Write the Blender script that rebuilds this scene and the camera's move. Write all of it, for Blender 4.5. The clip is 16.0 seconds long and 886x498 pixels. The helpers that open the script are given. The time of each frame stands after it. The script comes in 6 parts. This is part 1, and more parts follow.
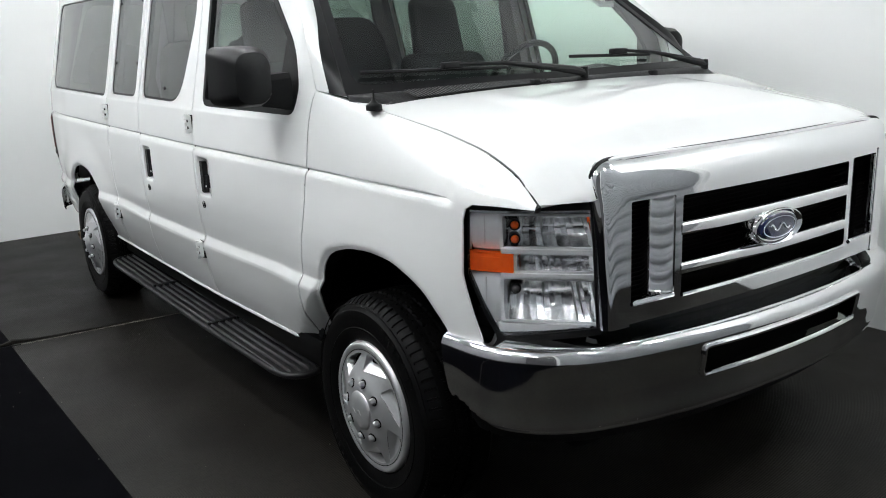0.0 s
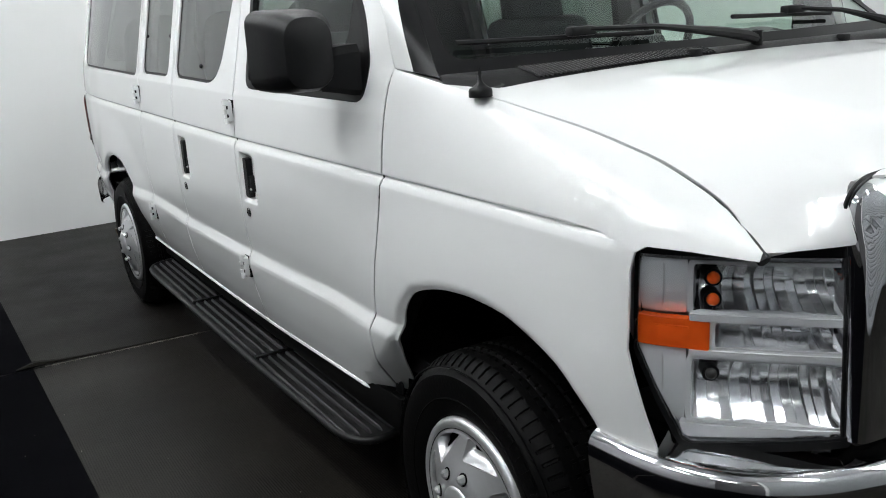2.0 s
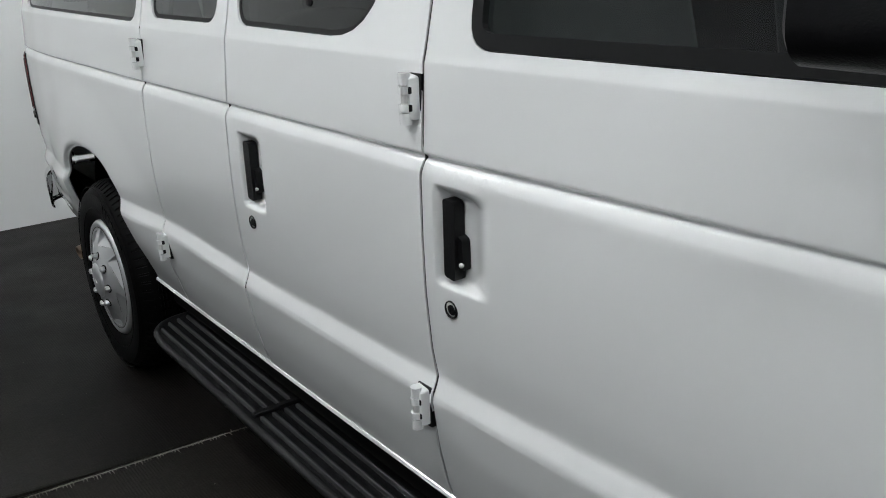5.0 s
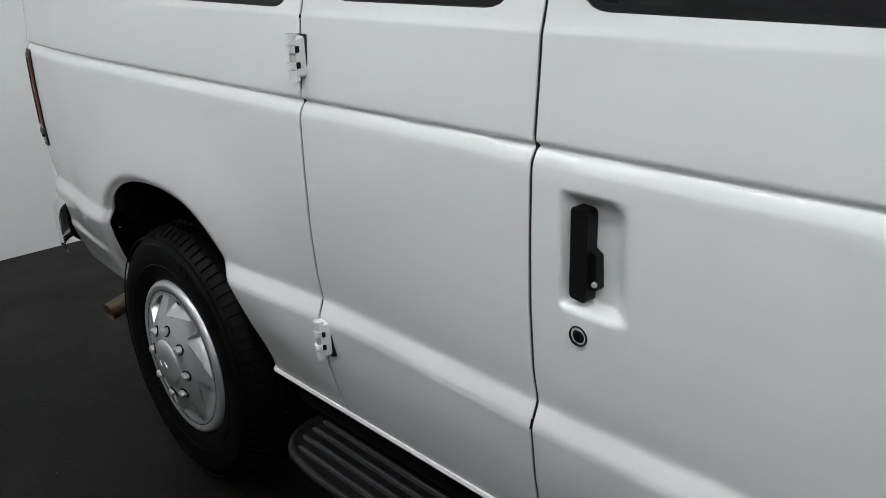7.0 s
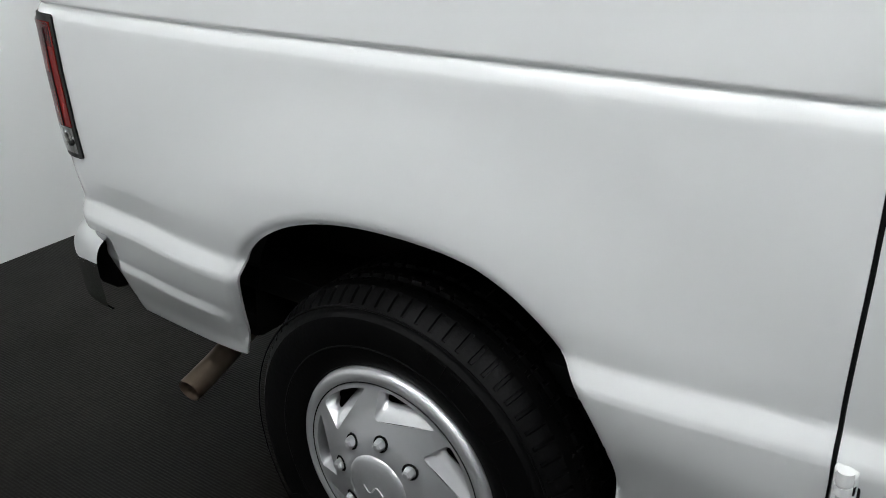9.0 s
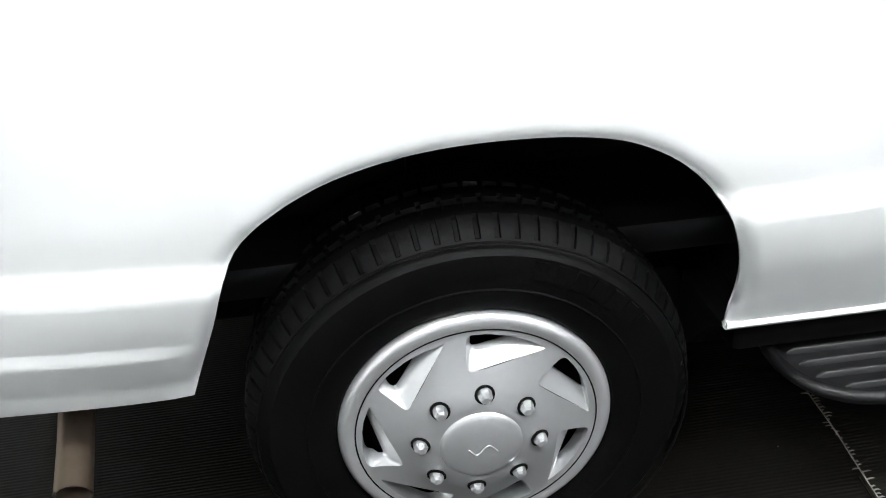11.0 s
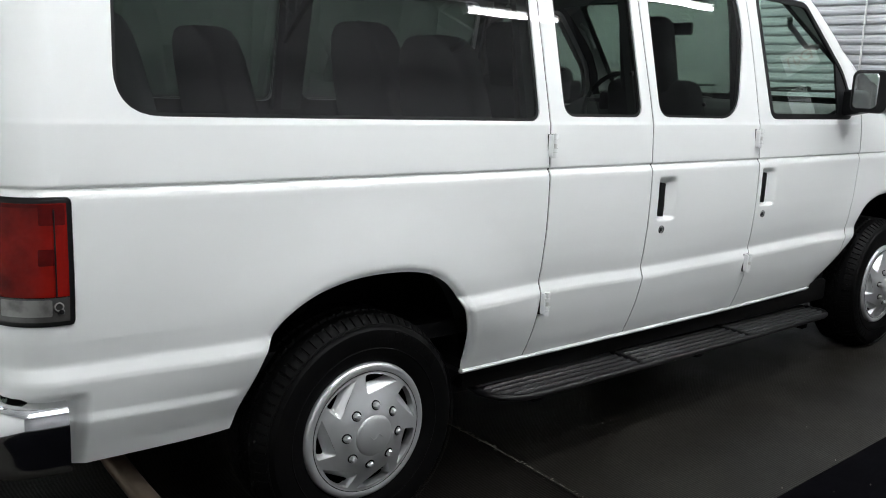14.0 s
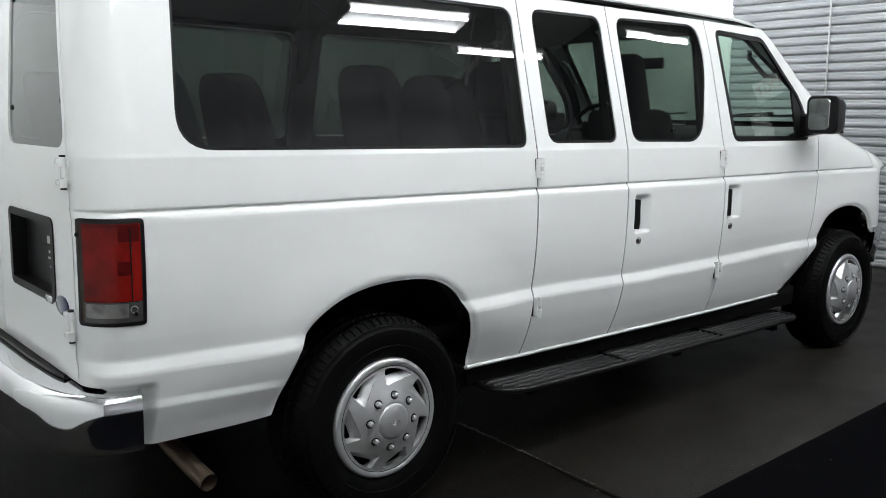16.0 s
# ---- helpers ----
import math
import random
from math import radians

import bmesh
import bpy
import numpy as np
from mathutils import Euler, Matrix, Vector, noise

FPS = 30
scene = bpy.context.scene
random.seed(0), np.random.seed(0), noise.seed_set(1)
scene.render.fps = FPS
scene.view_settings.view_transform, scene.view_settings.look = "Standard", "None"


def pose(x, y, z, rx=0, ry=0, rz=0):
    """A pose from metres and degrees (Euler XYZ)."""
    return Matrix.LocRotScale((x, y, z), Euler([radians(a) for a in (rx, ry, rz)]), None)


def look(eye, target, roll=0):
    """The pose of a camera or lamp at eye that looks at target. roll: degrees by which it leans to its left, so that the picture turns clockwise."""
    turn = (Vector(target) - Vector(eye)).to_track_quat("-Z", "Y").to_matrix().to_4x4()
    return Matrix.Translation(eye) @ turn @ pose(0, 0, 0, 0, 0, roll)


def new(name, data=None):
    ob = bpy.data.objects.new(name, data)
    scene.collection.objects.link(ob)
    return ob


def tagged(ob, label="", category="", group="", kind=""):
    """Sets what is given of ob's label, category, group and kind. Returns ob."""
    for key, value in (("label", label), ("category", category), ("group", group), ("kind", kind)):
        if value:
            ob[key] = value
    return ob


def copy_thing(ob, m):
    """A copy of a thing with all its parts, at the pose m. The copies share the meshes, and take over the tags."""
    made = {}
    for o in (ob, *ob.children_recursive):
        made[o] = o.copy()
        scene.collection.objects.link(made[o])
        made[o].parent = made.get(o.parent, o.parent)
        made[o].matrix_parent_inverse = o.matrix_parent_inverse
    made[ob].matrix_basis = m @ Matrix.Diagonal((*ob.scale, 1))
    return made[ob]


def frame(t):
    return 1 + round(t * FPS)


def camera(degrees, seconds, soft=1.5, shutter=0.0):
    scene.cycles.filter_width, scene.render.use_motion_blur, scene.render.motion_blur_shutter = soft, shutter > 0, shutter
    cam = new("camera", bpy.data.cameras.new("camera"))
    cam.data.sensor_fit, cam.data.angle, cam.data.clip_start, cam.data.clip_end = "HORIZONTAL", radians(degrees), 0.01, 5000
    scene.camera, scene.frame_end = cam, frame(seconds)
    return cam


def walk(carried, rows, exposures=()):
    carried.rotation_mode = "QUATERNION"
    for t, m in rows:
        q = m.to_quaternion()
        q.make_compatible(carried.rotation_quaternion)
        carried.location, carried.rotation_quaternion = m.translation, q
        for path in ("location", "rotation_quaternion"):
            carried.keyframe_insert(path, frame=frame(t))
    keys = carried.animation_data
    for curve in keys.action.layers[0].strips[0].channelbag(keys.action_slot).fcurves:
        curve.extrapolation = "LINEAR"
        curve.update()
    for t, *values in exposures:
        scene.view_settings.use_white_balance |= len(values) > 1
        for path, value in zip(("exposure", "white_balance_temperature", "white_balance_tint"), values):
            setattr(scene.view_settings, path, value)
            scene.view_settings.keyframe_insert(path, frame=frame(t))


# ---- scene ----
cam = camera(53.9, 16.0, 1.0)
PATH = [
    (0, (2.344, -2.247, 1.513), (0.738, -1.149, 1.049), -3.0),
    (0.5, (2.229, -2.169, 1.498), (0.599, -1.109, 1.030), -3.0),
    (1, (2.096, -2.081, 1.522), (0.444, -1.057, 1.048), -3.9),
    (1.5, (1.884, -2.005, 1.488), (0.222, -1.0, 1.011), -3.4),
    (2, (1.567, -1.92, 1.491), (-0.096, -0.938, 0.973), -4.0),
    (2.5, (1.27, -1.866, 1.469), (-0.386, -0.88, 0.937), -3.2),
    (3, (0.924, -1.822, 1.462), (-0.709, -0.81, 0.904), -2.7),
    (3.2, (0.785, -1.79, 1.452), (-0.842, -0.774, 0.886), -2.6),
    (5.3, (-0.406, -1.773, 1.421), (-1.919, -0.633, 0.782), -2.9),
    (5.5, (-0.517, -1.805, 1.433), (-2.008, -0.644, 0.778), -2.9),
    (6, (-0.806, -1.829, 1.428), (-2.273, -0.641, 0.769), -2.7),
    (6.5, (-1.075, -1.826, 1.425), (-2.531, -0.627, 0.759), -3.3),
    (7, (-1.369, -1.862, 1.411), (-2.791, -0.624, 0.744), -3.2),
    (7.5, (-1.660, -1.976, 1.434), (-2.994, -0.653, 0.751), -2.7),
    (8, (-1.994, -1.956, 1.412), (-3.283, -0.597, 0.709), -2.2),
    (8.5, (-2.315, -1.923, 1.400), (-3.546, -0.538, 0.648), -3.0),
    (9, (-2.617, -1.958, 1.405), (-3.719, -0.503, 0.587), -3.2),
    (9.5, (-2.908, -1.937, 1.369), (-3.796, -0.430, 0.399), -3.7),
    (9.7, (-3.014, -1.902, 1.327), (-3.810, -0.398, 0.278), -4.4),
    (11.8, (-4.037, -2.237, 1.348), (-3.264, -0.654, 0.403), -0.3),
    (12, (-4.140, -2.315, 1.347), (-3.254, -0.728, 0.514), 0.6),
    (12.5, (-4.381, -2.477, 1.399), (-3.305, -0.934, 0.719), 2.5),
    (13, (-4.604, -2.642, 1.420), (-3.416, -1.134, 0.860), 3.0),
    (13.5, (-4.772, -2.905, 1.440), (-3.565, -1.377, 0.983), 1.8),
    (14, (-4.954, -3.093, 1.472), (-3.710, -1.580, 1.070), 1.7),
    (14.5, (-5.115, -3.277, 1.475), (-3.845, -1.773, 1.121), 1.2),
    (15, (-5.221, -3.388, 1.481), (-3.939, -1.890, 1.147), 0.8),
    (15.5, (-5.256, -3.409, 1.476), (-3.978, -1.907, 1.147), 0.5),
    (16, (-5.273, -3.414, 1.469), (-4.008, -1.899, 1.147), 0.1),
]
EXPOSURES = [(0, 0.52), (1, 0.55), (2, 0.40), (3.0, 0.02), (5.5, 0.06), (7.5, 0.05), (8, 0.13), (9, 0.40), (9.7, 0.70), (11.8, 1.92), (12.3, 1.58), (13.0, 1.02), (14.5, 0.55), (16, 0.52)]
walk(cam, [(t, look(eye, target, roll)) for t, eye, target, roll in PATH], EXPOSURES)
# ---------------------------------------------------------------- light
world = bpy.data.worlds.new("world")
world.use_nodes = True
world.node_tree.nodes["Background"].inputs[0].default_value = (0.9, 0.95, 1.0, 1)
world.node_tree.nodes["Background"].inputs[1].default_value = 0.02
scene.world = world
TUBE_STRENGTH = 54.0


# ---------------------------------------------------------------- materials
def material(name, color, rough=0.5, metal=0.0, coat=0.0, grain=0.0, grain_scale=40.0, stain=0.0, stain_scale=2.0,
             bump=0.0, bump_scale=200.0, rough_var=0.0, stretch=(1, 1, 1), emission=0.0, dark=(0, 0, 0), spec=0.5):
    m = bpy.data.materials.new(name)
    m.use_nodes = True
    nt = m.node_tree
    b = nt.nodes["Principled BSDF"]
    b.inputs["Base Color"].default_value = (*color, 1)
    b.inputs["Roughness"].default_value = rough
    b.inputs["Metallic"].default_value = metal
    b.inputs["Specular IOR Level"].default_value = spec
    b.inputs["Coat Weight"].default_value = coat
    b.inputs["Coat Roughness"].default_value = 0.03
    if emission:
        b.inputs["Emission Color"].default_value = (*color, 1)
        b.inputs["Emission Strength"].default_value = emission
    if not (grain or stain or bump or rough_var):
        return m
    co = nt.nodes.new("ShaderNodeTexCoord")
    mp = nt.nodes.new("ShaderNodeMapping")
    mp.inputs["Scale"].default_value = stretch
    nt.links.new(co.outputs["Object"], mp.inputs["Vector"])

    def tex(scale, detail):
        n = nt.nodes.new("ShaderNodeTexNoise")
        n.inputs["Scale"].default_value = scale
        n.inputs["Detail"].default_value = detail
        nt.links.new(mp.outputs["Vector"], n.inputs["Vector"])
        return n.outputs["Fac"]

    col = None
    for amount, scale, detail in ((grain, grain_scale, 3), (stain, stain_scale, 6)):
        if not amount:
            continue
        ramp = nt.nodes.new("ShaderNodeMapRange")
        ramp.inputs["From Min"].default_value = 0.42
        ramp.inputs["From Max"].default_value = 0.68
        ramp.inputs["To Max"].default_value = amount
        nt.links.new(tex(scale, detail), ramp.inputs["Value"])
        mix = nt.nodes.new("ShaderNodeMix")
        mix.data_type = "RGBA"
        nt.links.new(ramp.outputs["Result"], mix.inputs["Factor"])
        if col is None:
            mix.inputs["A"].default_value = (*color, 1)
        else:
            nt.links.new(col, mix.inputs["A"])
        mix.inputs["B"].default_value = (*dark, 1)
        col = mix.outputs["Result"]
    if col is not None:
        nt.links.new(col, b.inputs["Base Color"])
    if rough_var:
        rr = nt.nodes.new("ShaderNodeMapRange")
        rr.inputs["To Min"].default_value = max(0.0, rough - rough_var)
        rr.inputs["To Max"].default_value = rough + rough_var
        nt.links.new(tex(stain_scale * 3, 5), rr.inputs["Value"])
        nt.links.new(rr.outputs["Result"], b.inputs["Roughness"])
    if bump:
        bp = nt.nodes.new("ShaderNodeBump")
        bp.inputs["Strength"].default_value = bump
        bp.inputs["Distance"].default_value = 0.002
        nt.links.new(tex(bump_scale, 3), bp.inputs["Height"])
        nt.links.new(bp.outputs["Normal"], b.inputs["Normal"])
    return m


def glass(name, tint, gloss_rough=0.0):
    m = bpy.data.materials.new(name)
    m.use_nodes = True
    nt = m.node_tree
    nt.nodes.clear()
    out = nt.nodes.new("ShaderNodeOutputMaterial")
    mix = nt.nodes.new("ShaderNodeMixShader")
    tr = nt.nodes.new("ShaderNodeBsdfTransparent")
    tr.inputs[0].default_value = (*tint, 1)
    gl = nt.nodes.new("ShaderNodeBsdfGlossy")
    gl.inputs["Color"].default_value = (1, 1, 1, 1)
    gl.inputs["Roughness"].default_value = gloss_rough
    lw = nt.nodes.new("ShaderNodeLayerWeight")
    lw.inputs["Blend"].default_value = 0.5
    pw = nt.nodes.new("ShaderNodeMath")
    pw.operation = "POWER"
    pw.inputs[1].default_value = 4.6
    nt.links.new(lw.outputs["Facing"], pw.inputs[0])
    ma = nt.nodes.new("ShaderNodeMath")
    ma.operation = "MULTIPLY_ADD"
    ma.inputs[1].default_value = 0.93
    ma.inputs[2].default_value = 0.055
    nt.links.new(pw.outputs[0], ma.inputs[0])
    nt.links.new(ma.outputs[0], mix.inputs[0])
    nt.links.new(tr.outputs[0], mix.inputs[1])
    nt.links.new(gl.outputs[0], mix.inputs[2])
    nt.links.new(mix.outputs[0], out.inputs[0])
    return m


M_PAINT = material("white_paint", (0.80, 0.81, 0.80), 0.32, coat=0.9, rough_var=0.04, stain=0.03, stain_scale=1.5, dark=(0.6, 0.6, 0.58))
M_CHROME = material("chrome", (0.86, 0.865, 0.87), 0.04, 1.0, rough_var=0.02, stain_scale=3)
M_CHROME_SOFT = material("bumper_chrome", (0.72, 0.725, 0.73), 0.055, 1.0, rough_var=0.03, stain_scale=3)
M_CHROME_DULL = material("chrome_dull", (0.76, 0.77, 0.78), 0.15, 1.0, rough_var=0.05)
M_SILVER = material("silver_paint", (0.60, 0.605, 0.61), 0.30, 0.65, coat=0.2, grain=0.03, grain_scale=90, dark=(0.3, 0.3, 0.3))
M_BOWL = material("reflector_silver", (0.96, 0.965, 0.97), 0.22, 1.0, rough_var=0.02)
M_BEZEL = material("headlight_silver", (0.90, 0.91, 0.92), 0.22, 0.3, coat=0.5, stain=0.1, stain_scale=6, dark=(0.3, 0.3, 0.3))
M_BLACK = material("black_plastic", (0.0045, 0.0045, 0.005), 0.42, grain=0.2, grain_scale=60, bump=0.25, bump_scale=500, dark=(0.010, 0.010, 0.010), spec=0.22)
M_TRIM = material("black_trim", (0.0035, 0.0035, 0.004), 0.45, spec=0.22)
M_RUBBER = material("tyre_rubber", (0.0024, 0.0024, 0.0025), 0.48, stain=0.5, stain_scale=9, bump=0.3, bump_scale=120, dark=(0.0045, 0.0042, 0.004), spec=0.07)
M_UNDER = material("underbody", (0.0025, 0.0025, 0.0025), 0.8, stain=0.4, stain_scale=5, dark=(0.006, 0.005, 0.004), spec=0.08)
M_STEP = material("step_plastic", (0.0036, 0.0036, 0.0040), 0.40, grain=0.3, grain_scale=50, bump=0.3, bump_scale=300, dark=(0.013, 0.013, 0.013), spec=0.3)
# Board plastic again, paler: the light the ribs catch is in the colour.
M_RIB_LIT = material("step_rib_lit", (0.020, 0.020, 0.021), 0.34, grain=0.3, grain_scale=50, dark=(0.012, 0.012, 0.012), spec=0.5)
M_TINT = glass("privacy_glass", (0.125, 0.158, 0.138))
M_CLEAR = glass("clear_glass", (0.74, 0.86, 0.79))
M_LENS = glass("lens_plastic", (0.93, 0.94, 0.95))
M_SEAT = material("seat_cloth", (0.024, 0.025, 0.028), 0.9, grain=0.3, grain_scale=120, bump=0.3, bump_scale=400, dark=(0.02, 0.02, 0.022))
M_CABIN = material("cabin_plastic", (0.055, 0.057, 0.06), 0.65, grain=0.2, grain_scale=80, dark=(0.04, 0.04, 0.04))
M_DASH = material("dark_dash_plastic", (0.020, 0.021, 0.022), 0.6, grain=0.2, grain_scale=80, dark=(0.014, 0.014, 0.014))
M_AMBER = material("amber_plastic", (0.95, 0.13, 0.015), 0.12, coat=0.6, grain=0.35, grain_scale=45, dark=(0.75, 0.06, 0.008))
M_RED = material("red_plastic", (0.17, 0.006, 0.004), 0.22, grain=0.6, grain_scale=11, stain=0.7, stain_scale=5, dark=(0.028, 0.002, 0.002), spec=0.16)
M_SMOKE = material("smoky_plastic", (0.05, 0.048, 0.046), 0.12, coat=0.6, grain=0.6, grain_scale=24, dark=(0.06, 0.06, 0.06))
M_BROWN = material("smoky_brown_plastic", (0.030, 0.020, 0.016), 0.25, grain=0.4, grain_scale=20, dark=(0.016, 0.010, 0.008), spec=0.2)
M_RED_DARK = material("dark_red_plastic", (0.072, 0.003, 0.003), 0.25, grain=0.5, grain_scale=30, dark=(0.030, 0.0015, 0.0015), spec=0.16)
M_CLEARISH = material("hazy_clear_plastic", (0.16, 0.155, 0.15), 0.18, coat=0.4, grain=0.7, grain_scale=30, dark=(0.06, 0.058, 0.055))
M_BLUE = material("badge_blue", (0.012, 0.02, 0.075), 0.2, coat=1.0)
M_EXHAUST = material("exhaust_steel", (0.20, 0.155, 0.115), 0.45, 0.8, stain=0.6, stain_scale=14, dark=(0.10, 0.06, 0.04))
M_MIRROR = material("mirror_glass", (0.85, 0.87, 0.87), 0.01, 1.0)
M_LIGHTGREY = material("light_grey_plastic", (0.55, 0.55, 0.53), 0.5)
M_STICKER = material("sticker_red", (0.55, 0.10, 0.08), 0.5)
M_PLAIN_WHITE = material("plain_white", (0.8, 0.8, 0.78), 0.7)
M_WALL = material("white_wall", (0.80, 0.81, 0.80), 0.75, stain=0.07, stain_scale=0.9, bump=0.2, bump_scale=60, dark=(0.6, 0.6, 0.58))
M_DOOR = material("corrugated_metal", (0.34, 0.35, 0.365), 0.45, 0.0, grain=0.3, grain_scale=3, stain=0.45, stain_scale=1.2, stretch=(1, 0.6, 4), dark=(0.22, 0.23, 0.245), rough_var=0.1)
M_MAT = material("black_mat", (0.0022, 0.0022, 0.0036), 0.75, grain=0.3, grain_scale=30, stain=0.5, stain_scale=1.1, bump=0.3, bump_scale=140, rough_var=0.1, dark=(0.0012, 0.0012, 0.0020), spec=0.03)
M_FLOOR = material("ribbed_rubber", (0.0185, 0.0170, 0.0144), 0.42, grain=0.5, grain_scale=45, stain=0.85, stain_scale=1.3, bump=0.35, bump_scale=110, rough_var=0.14, dark=(0.0060, 0.0053, 0.0045), spec=0.08)

# Ribbed rubber again in a darker tone, for the rear sheet.
M_FLOOR_REAR = material("dark_ribbed_rubber", (0.0115, 0.0104, 0.0089), 0.45, grain=0.5, grain_scale=45, stain=0.85, stain_scale=1.1, bump=0.35, bump_scale=110, rough_var=0.14, dark=(0.0034, 0.0030, 0.0026), spec=0.06)


def ribbed(m, pitch, height):
    """Adds fine straight ridges along x to a material's relief, worn unevenly, and darkens the colour between them."""
    nt = m.node_tree
    b = nt.nodes["Principled BSDF"]
    co = nt.nodes.new("ShaderNodeTexCoord")
    wv = nt.nodes.new("ShaderNodeTexWave")
    wv.bands_direction = "Y"
    wv.inputs["Scale"].default_value = 0.314 / pitch
    wv.inputs["Distortion"].default_value = 1.2
    wv.inputs["Detail"].default_value = 2.0
    wv.inputs["Detail Scale"].default_value = 2.0
    mp = nt.nodes.new("ShaderNodeMapping")
    mp.inputs["Scale"].default_value = (0.35, 1, 1)
    nt.links.new(co.outputs["Object"], mp.inputs["Vector"])
    nt.links.new(mp.outputs["Vector"], wv.inputs["Vector"])
    bp = nt.nodes.new("ShaderNodeBump")
    bp.inputs["Strength"].default_value = 0.45
    bp.inputs["Distance"].default_value = height
    nt.links.new(wv.outputs["Fac"], bp.inputs["Height"])
    old = b.inputs["Normal"].links[0].from_socket
    nt.links.new(old, bp.inputs["Normal"])
    nt.links.new(bp.outputs["Normal"], b.inputs["Normal"])
    mix = nt.nodes.new("ShaderNodeMix")
    mix.data_type = "RGBA"
    mix.blend_type = "MULTIPLY"
    mix.inputs["B"].default_value = (0.80, 0.79, 0.78, 1)
    rng_map = nt.nodes.new("ShaderNodeMapRange")
    rng_map.inputs["From Min"].default_value = 0.75
    rng_map.inputs["From Max"].default_value = 0.25
    nt.links.new(wv.outputs["Fac"], rng_map.inputs["Value"])
    nt.links.new(rng_map.outputs["Result"], mix.inputs["Factor"])
    nt.links.new(b.inputs["Base Color"].links[0].from_socket, mix.inputs["A"])
    nt.links.new(mix.outputs["Result"], b.inputs["Base Color"])


ribbed(M_FLOOR, 0.009, 0.0012)
ribbed(M_FLOOR_REAR, 0.009, 0.0012)
M_CEIL = material("front_wall_dark", (0.10, 0.10, 0.105), 0.8, stain=0.5, stain_scale=1.0, dark=(0.05, 0.05, 0.052))
M_NEAR = material("near_wall_grey", (0.27, 0.27, 0.28), 0.8, stain=0.4, stain_scale=1.0, dark=(0.16, 0.16, 0.17))
M_ROOF = material("grey_roof_sheet", (0.55, 0.55, 0.56), 0.7, stain=0.5, stain_scale=0.8, bump=0.2, bump_scale=30, dark=(0.16, 0.16, 0.17))
M_GREY = material("grey_cabin_plastic", (0.30, 0.31, 0.31), 0.6, grain=0.2, grain_scale=80, dark=(0.22, 0.22, 0.22))
M_STEEL = material("painted_steel", (0.45, 0.45, 0.45), 0.5, stain=0.4, stain_scale=4, dark=(0.22, 0.22, 0.22))
M_TUBE = material("lit_tube", (0.968, 1.0, 1.018), 0.5, emission=TUBE_STRENGTH)
M_DIRT = material("grit", (0.26, 0.24, 0.21), 0.9, grain=0.7, grain_scale=12, dark=(0.01, 0.01, 0.01))


# ---------------------------------------------------------------- mesh helpers
def link_mesh(name, me, mat, parent=None, label=""):
    ob = new(name, me)
    if mat and not me.materials:
        me.materials.append(mat)
    if parent is not None:
        ob.parent = parent
    if label:
        ob["label"] = label
    return ob


def part(name, bm, mat, parent=None, label="", sharp=38.0):
    bmesh.ops.recalc_face_normals(bm, faces=bm.faces)
    for f in bm.faces:
        f.smooth = True
    lim = radians(sharp)
    for e in bm.edges:
        e.smooth = len(e.link_faces) == 2 and e.calc_face_angle(0.0) < lim
    me = bpy.data.meshes.new(name)
    bm.to_mesh(me)
    bm.free()
    return link_mesh(name, me, mat, parent, label)


def box(bm, x0, x1, y0, y1, z0, z1, bevel=0.0, seg=2):
    made = bmesh.ops.create_cube(bm, size=1.0)
    bmesh.ops.scale(bm, verts=made["verts"], vec=(abs(x1 - x0), abs(y1 - y0), abs(z1 - z0)))
    bmesh.ops.translate(bm, verts=made["verts"], vec=((x0 + x1) / 2, (y0 + y1) / 2, (z0 + z1) / 2))
    if bevel:
        edges = list({e for v in made["verts"] for e in v.link_edges})
        bmesh.ops.bevel(bm, geom=edges, offset=bevel, segments=seg, profile=0.5, affect="EDGES")
    return made["verts"]


def lofted(bm, rings, closed=True, cap=True):
    """Quads between rings of points; each ring closed or open."""
    vs = [[bm.verts.new(p) for p in ring] for ring in rings]
    for a, b in zip(vs, vs[1:]):
        n = len(a)
        for i in range(n if closed else n - 1):
            j = (i + 1) % n
            bm.faces.new((a[i], a[j], b[j], b[i]))
    if cap and closed:
        bm.faces.new(vs[0])
        bm.faces.new(list(reversed(vs[-1])))
    return vs


def tube(bm, pts, r, n=10, cap=True):
    """A round bar along points; r is one radius or one for each point."""
    pts = [Vector(p) for p in pts]
    rs = r if isinstance(r, (list, tuple)) else [r] * len(pts)
    rings = []
    for i, p in enumerate(pts):
        d = (pts[min(i + 1, len(pts) - 1)] - pts[max(i - 1, 0)]).normalized()
        a = d.orthogonal().normalized() if i == 0 else (a - d * a.dot(d)).normalized()
        b = d.cross(a)
        rings.append([p + rs[i] * (math.cos(k * math.tau / n) * a + math.sin(k * math.tau / n) * b) for k in range(n)])
    lofted(bm, rings, True, cap)


def lathe(bm, prof, n=48, axis="y"):
    """Turn (radius, along) pairs about the y axis (along = y)."""
    rings = [[(r * math.cos(k * math.tau / n), a, r * math.sin(k * math.tau / n)) for k in range(n)] for r, a in prof]
    lofted(bm, rings, True, False)


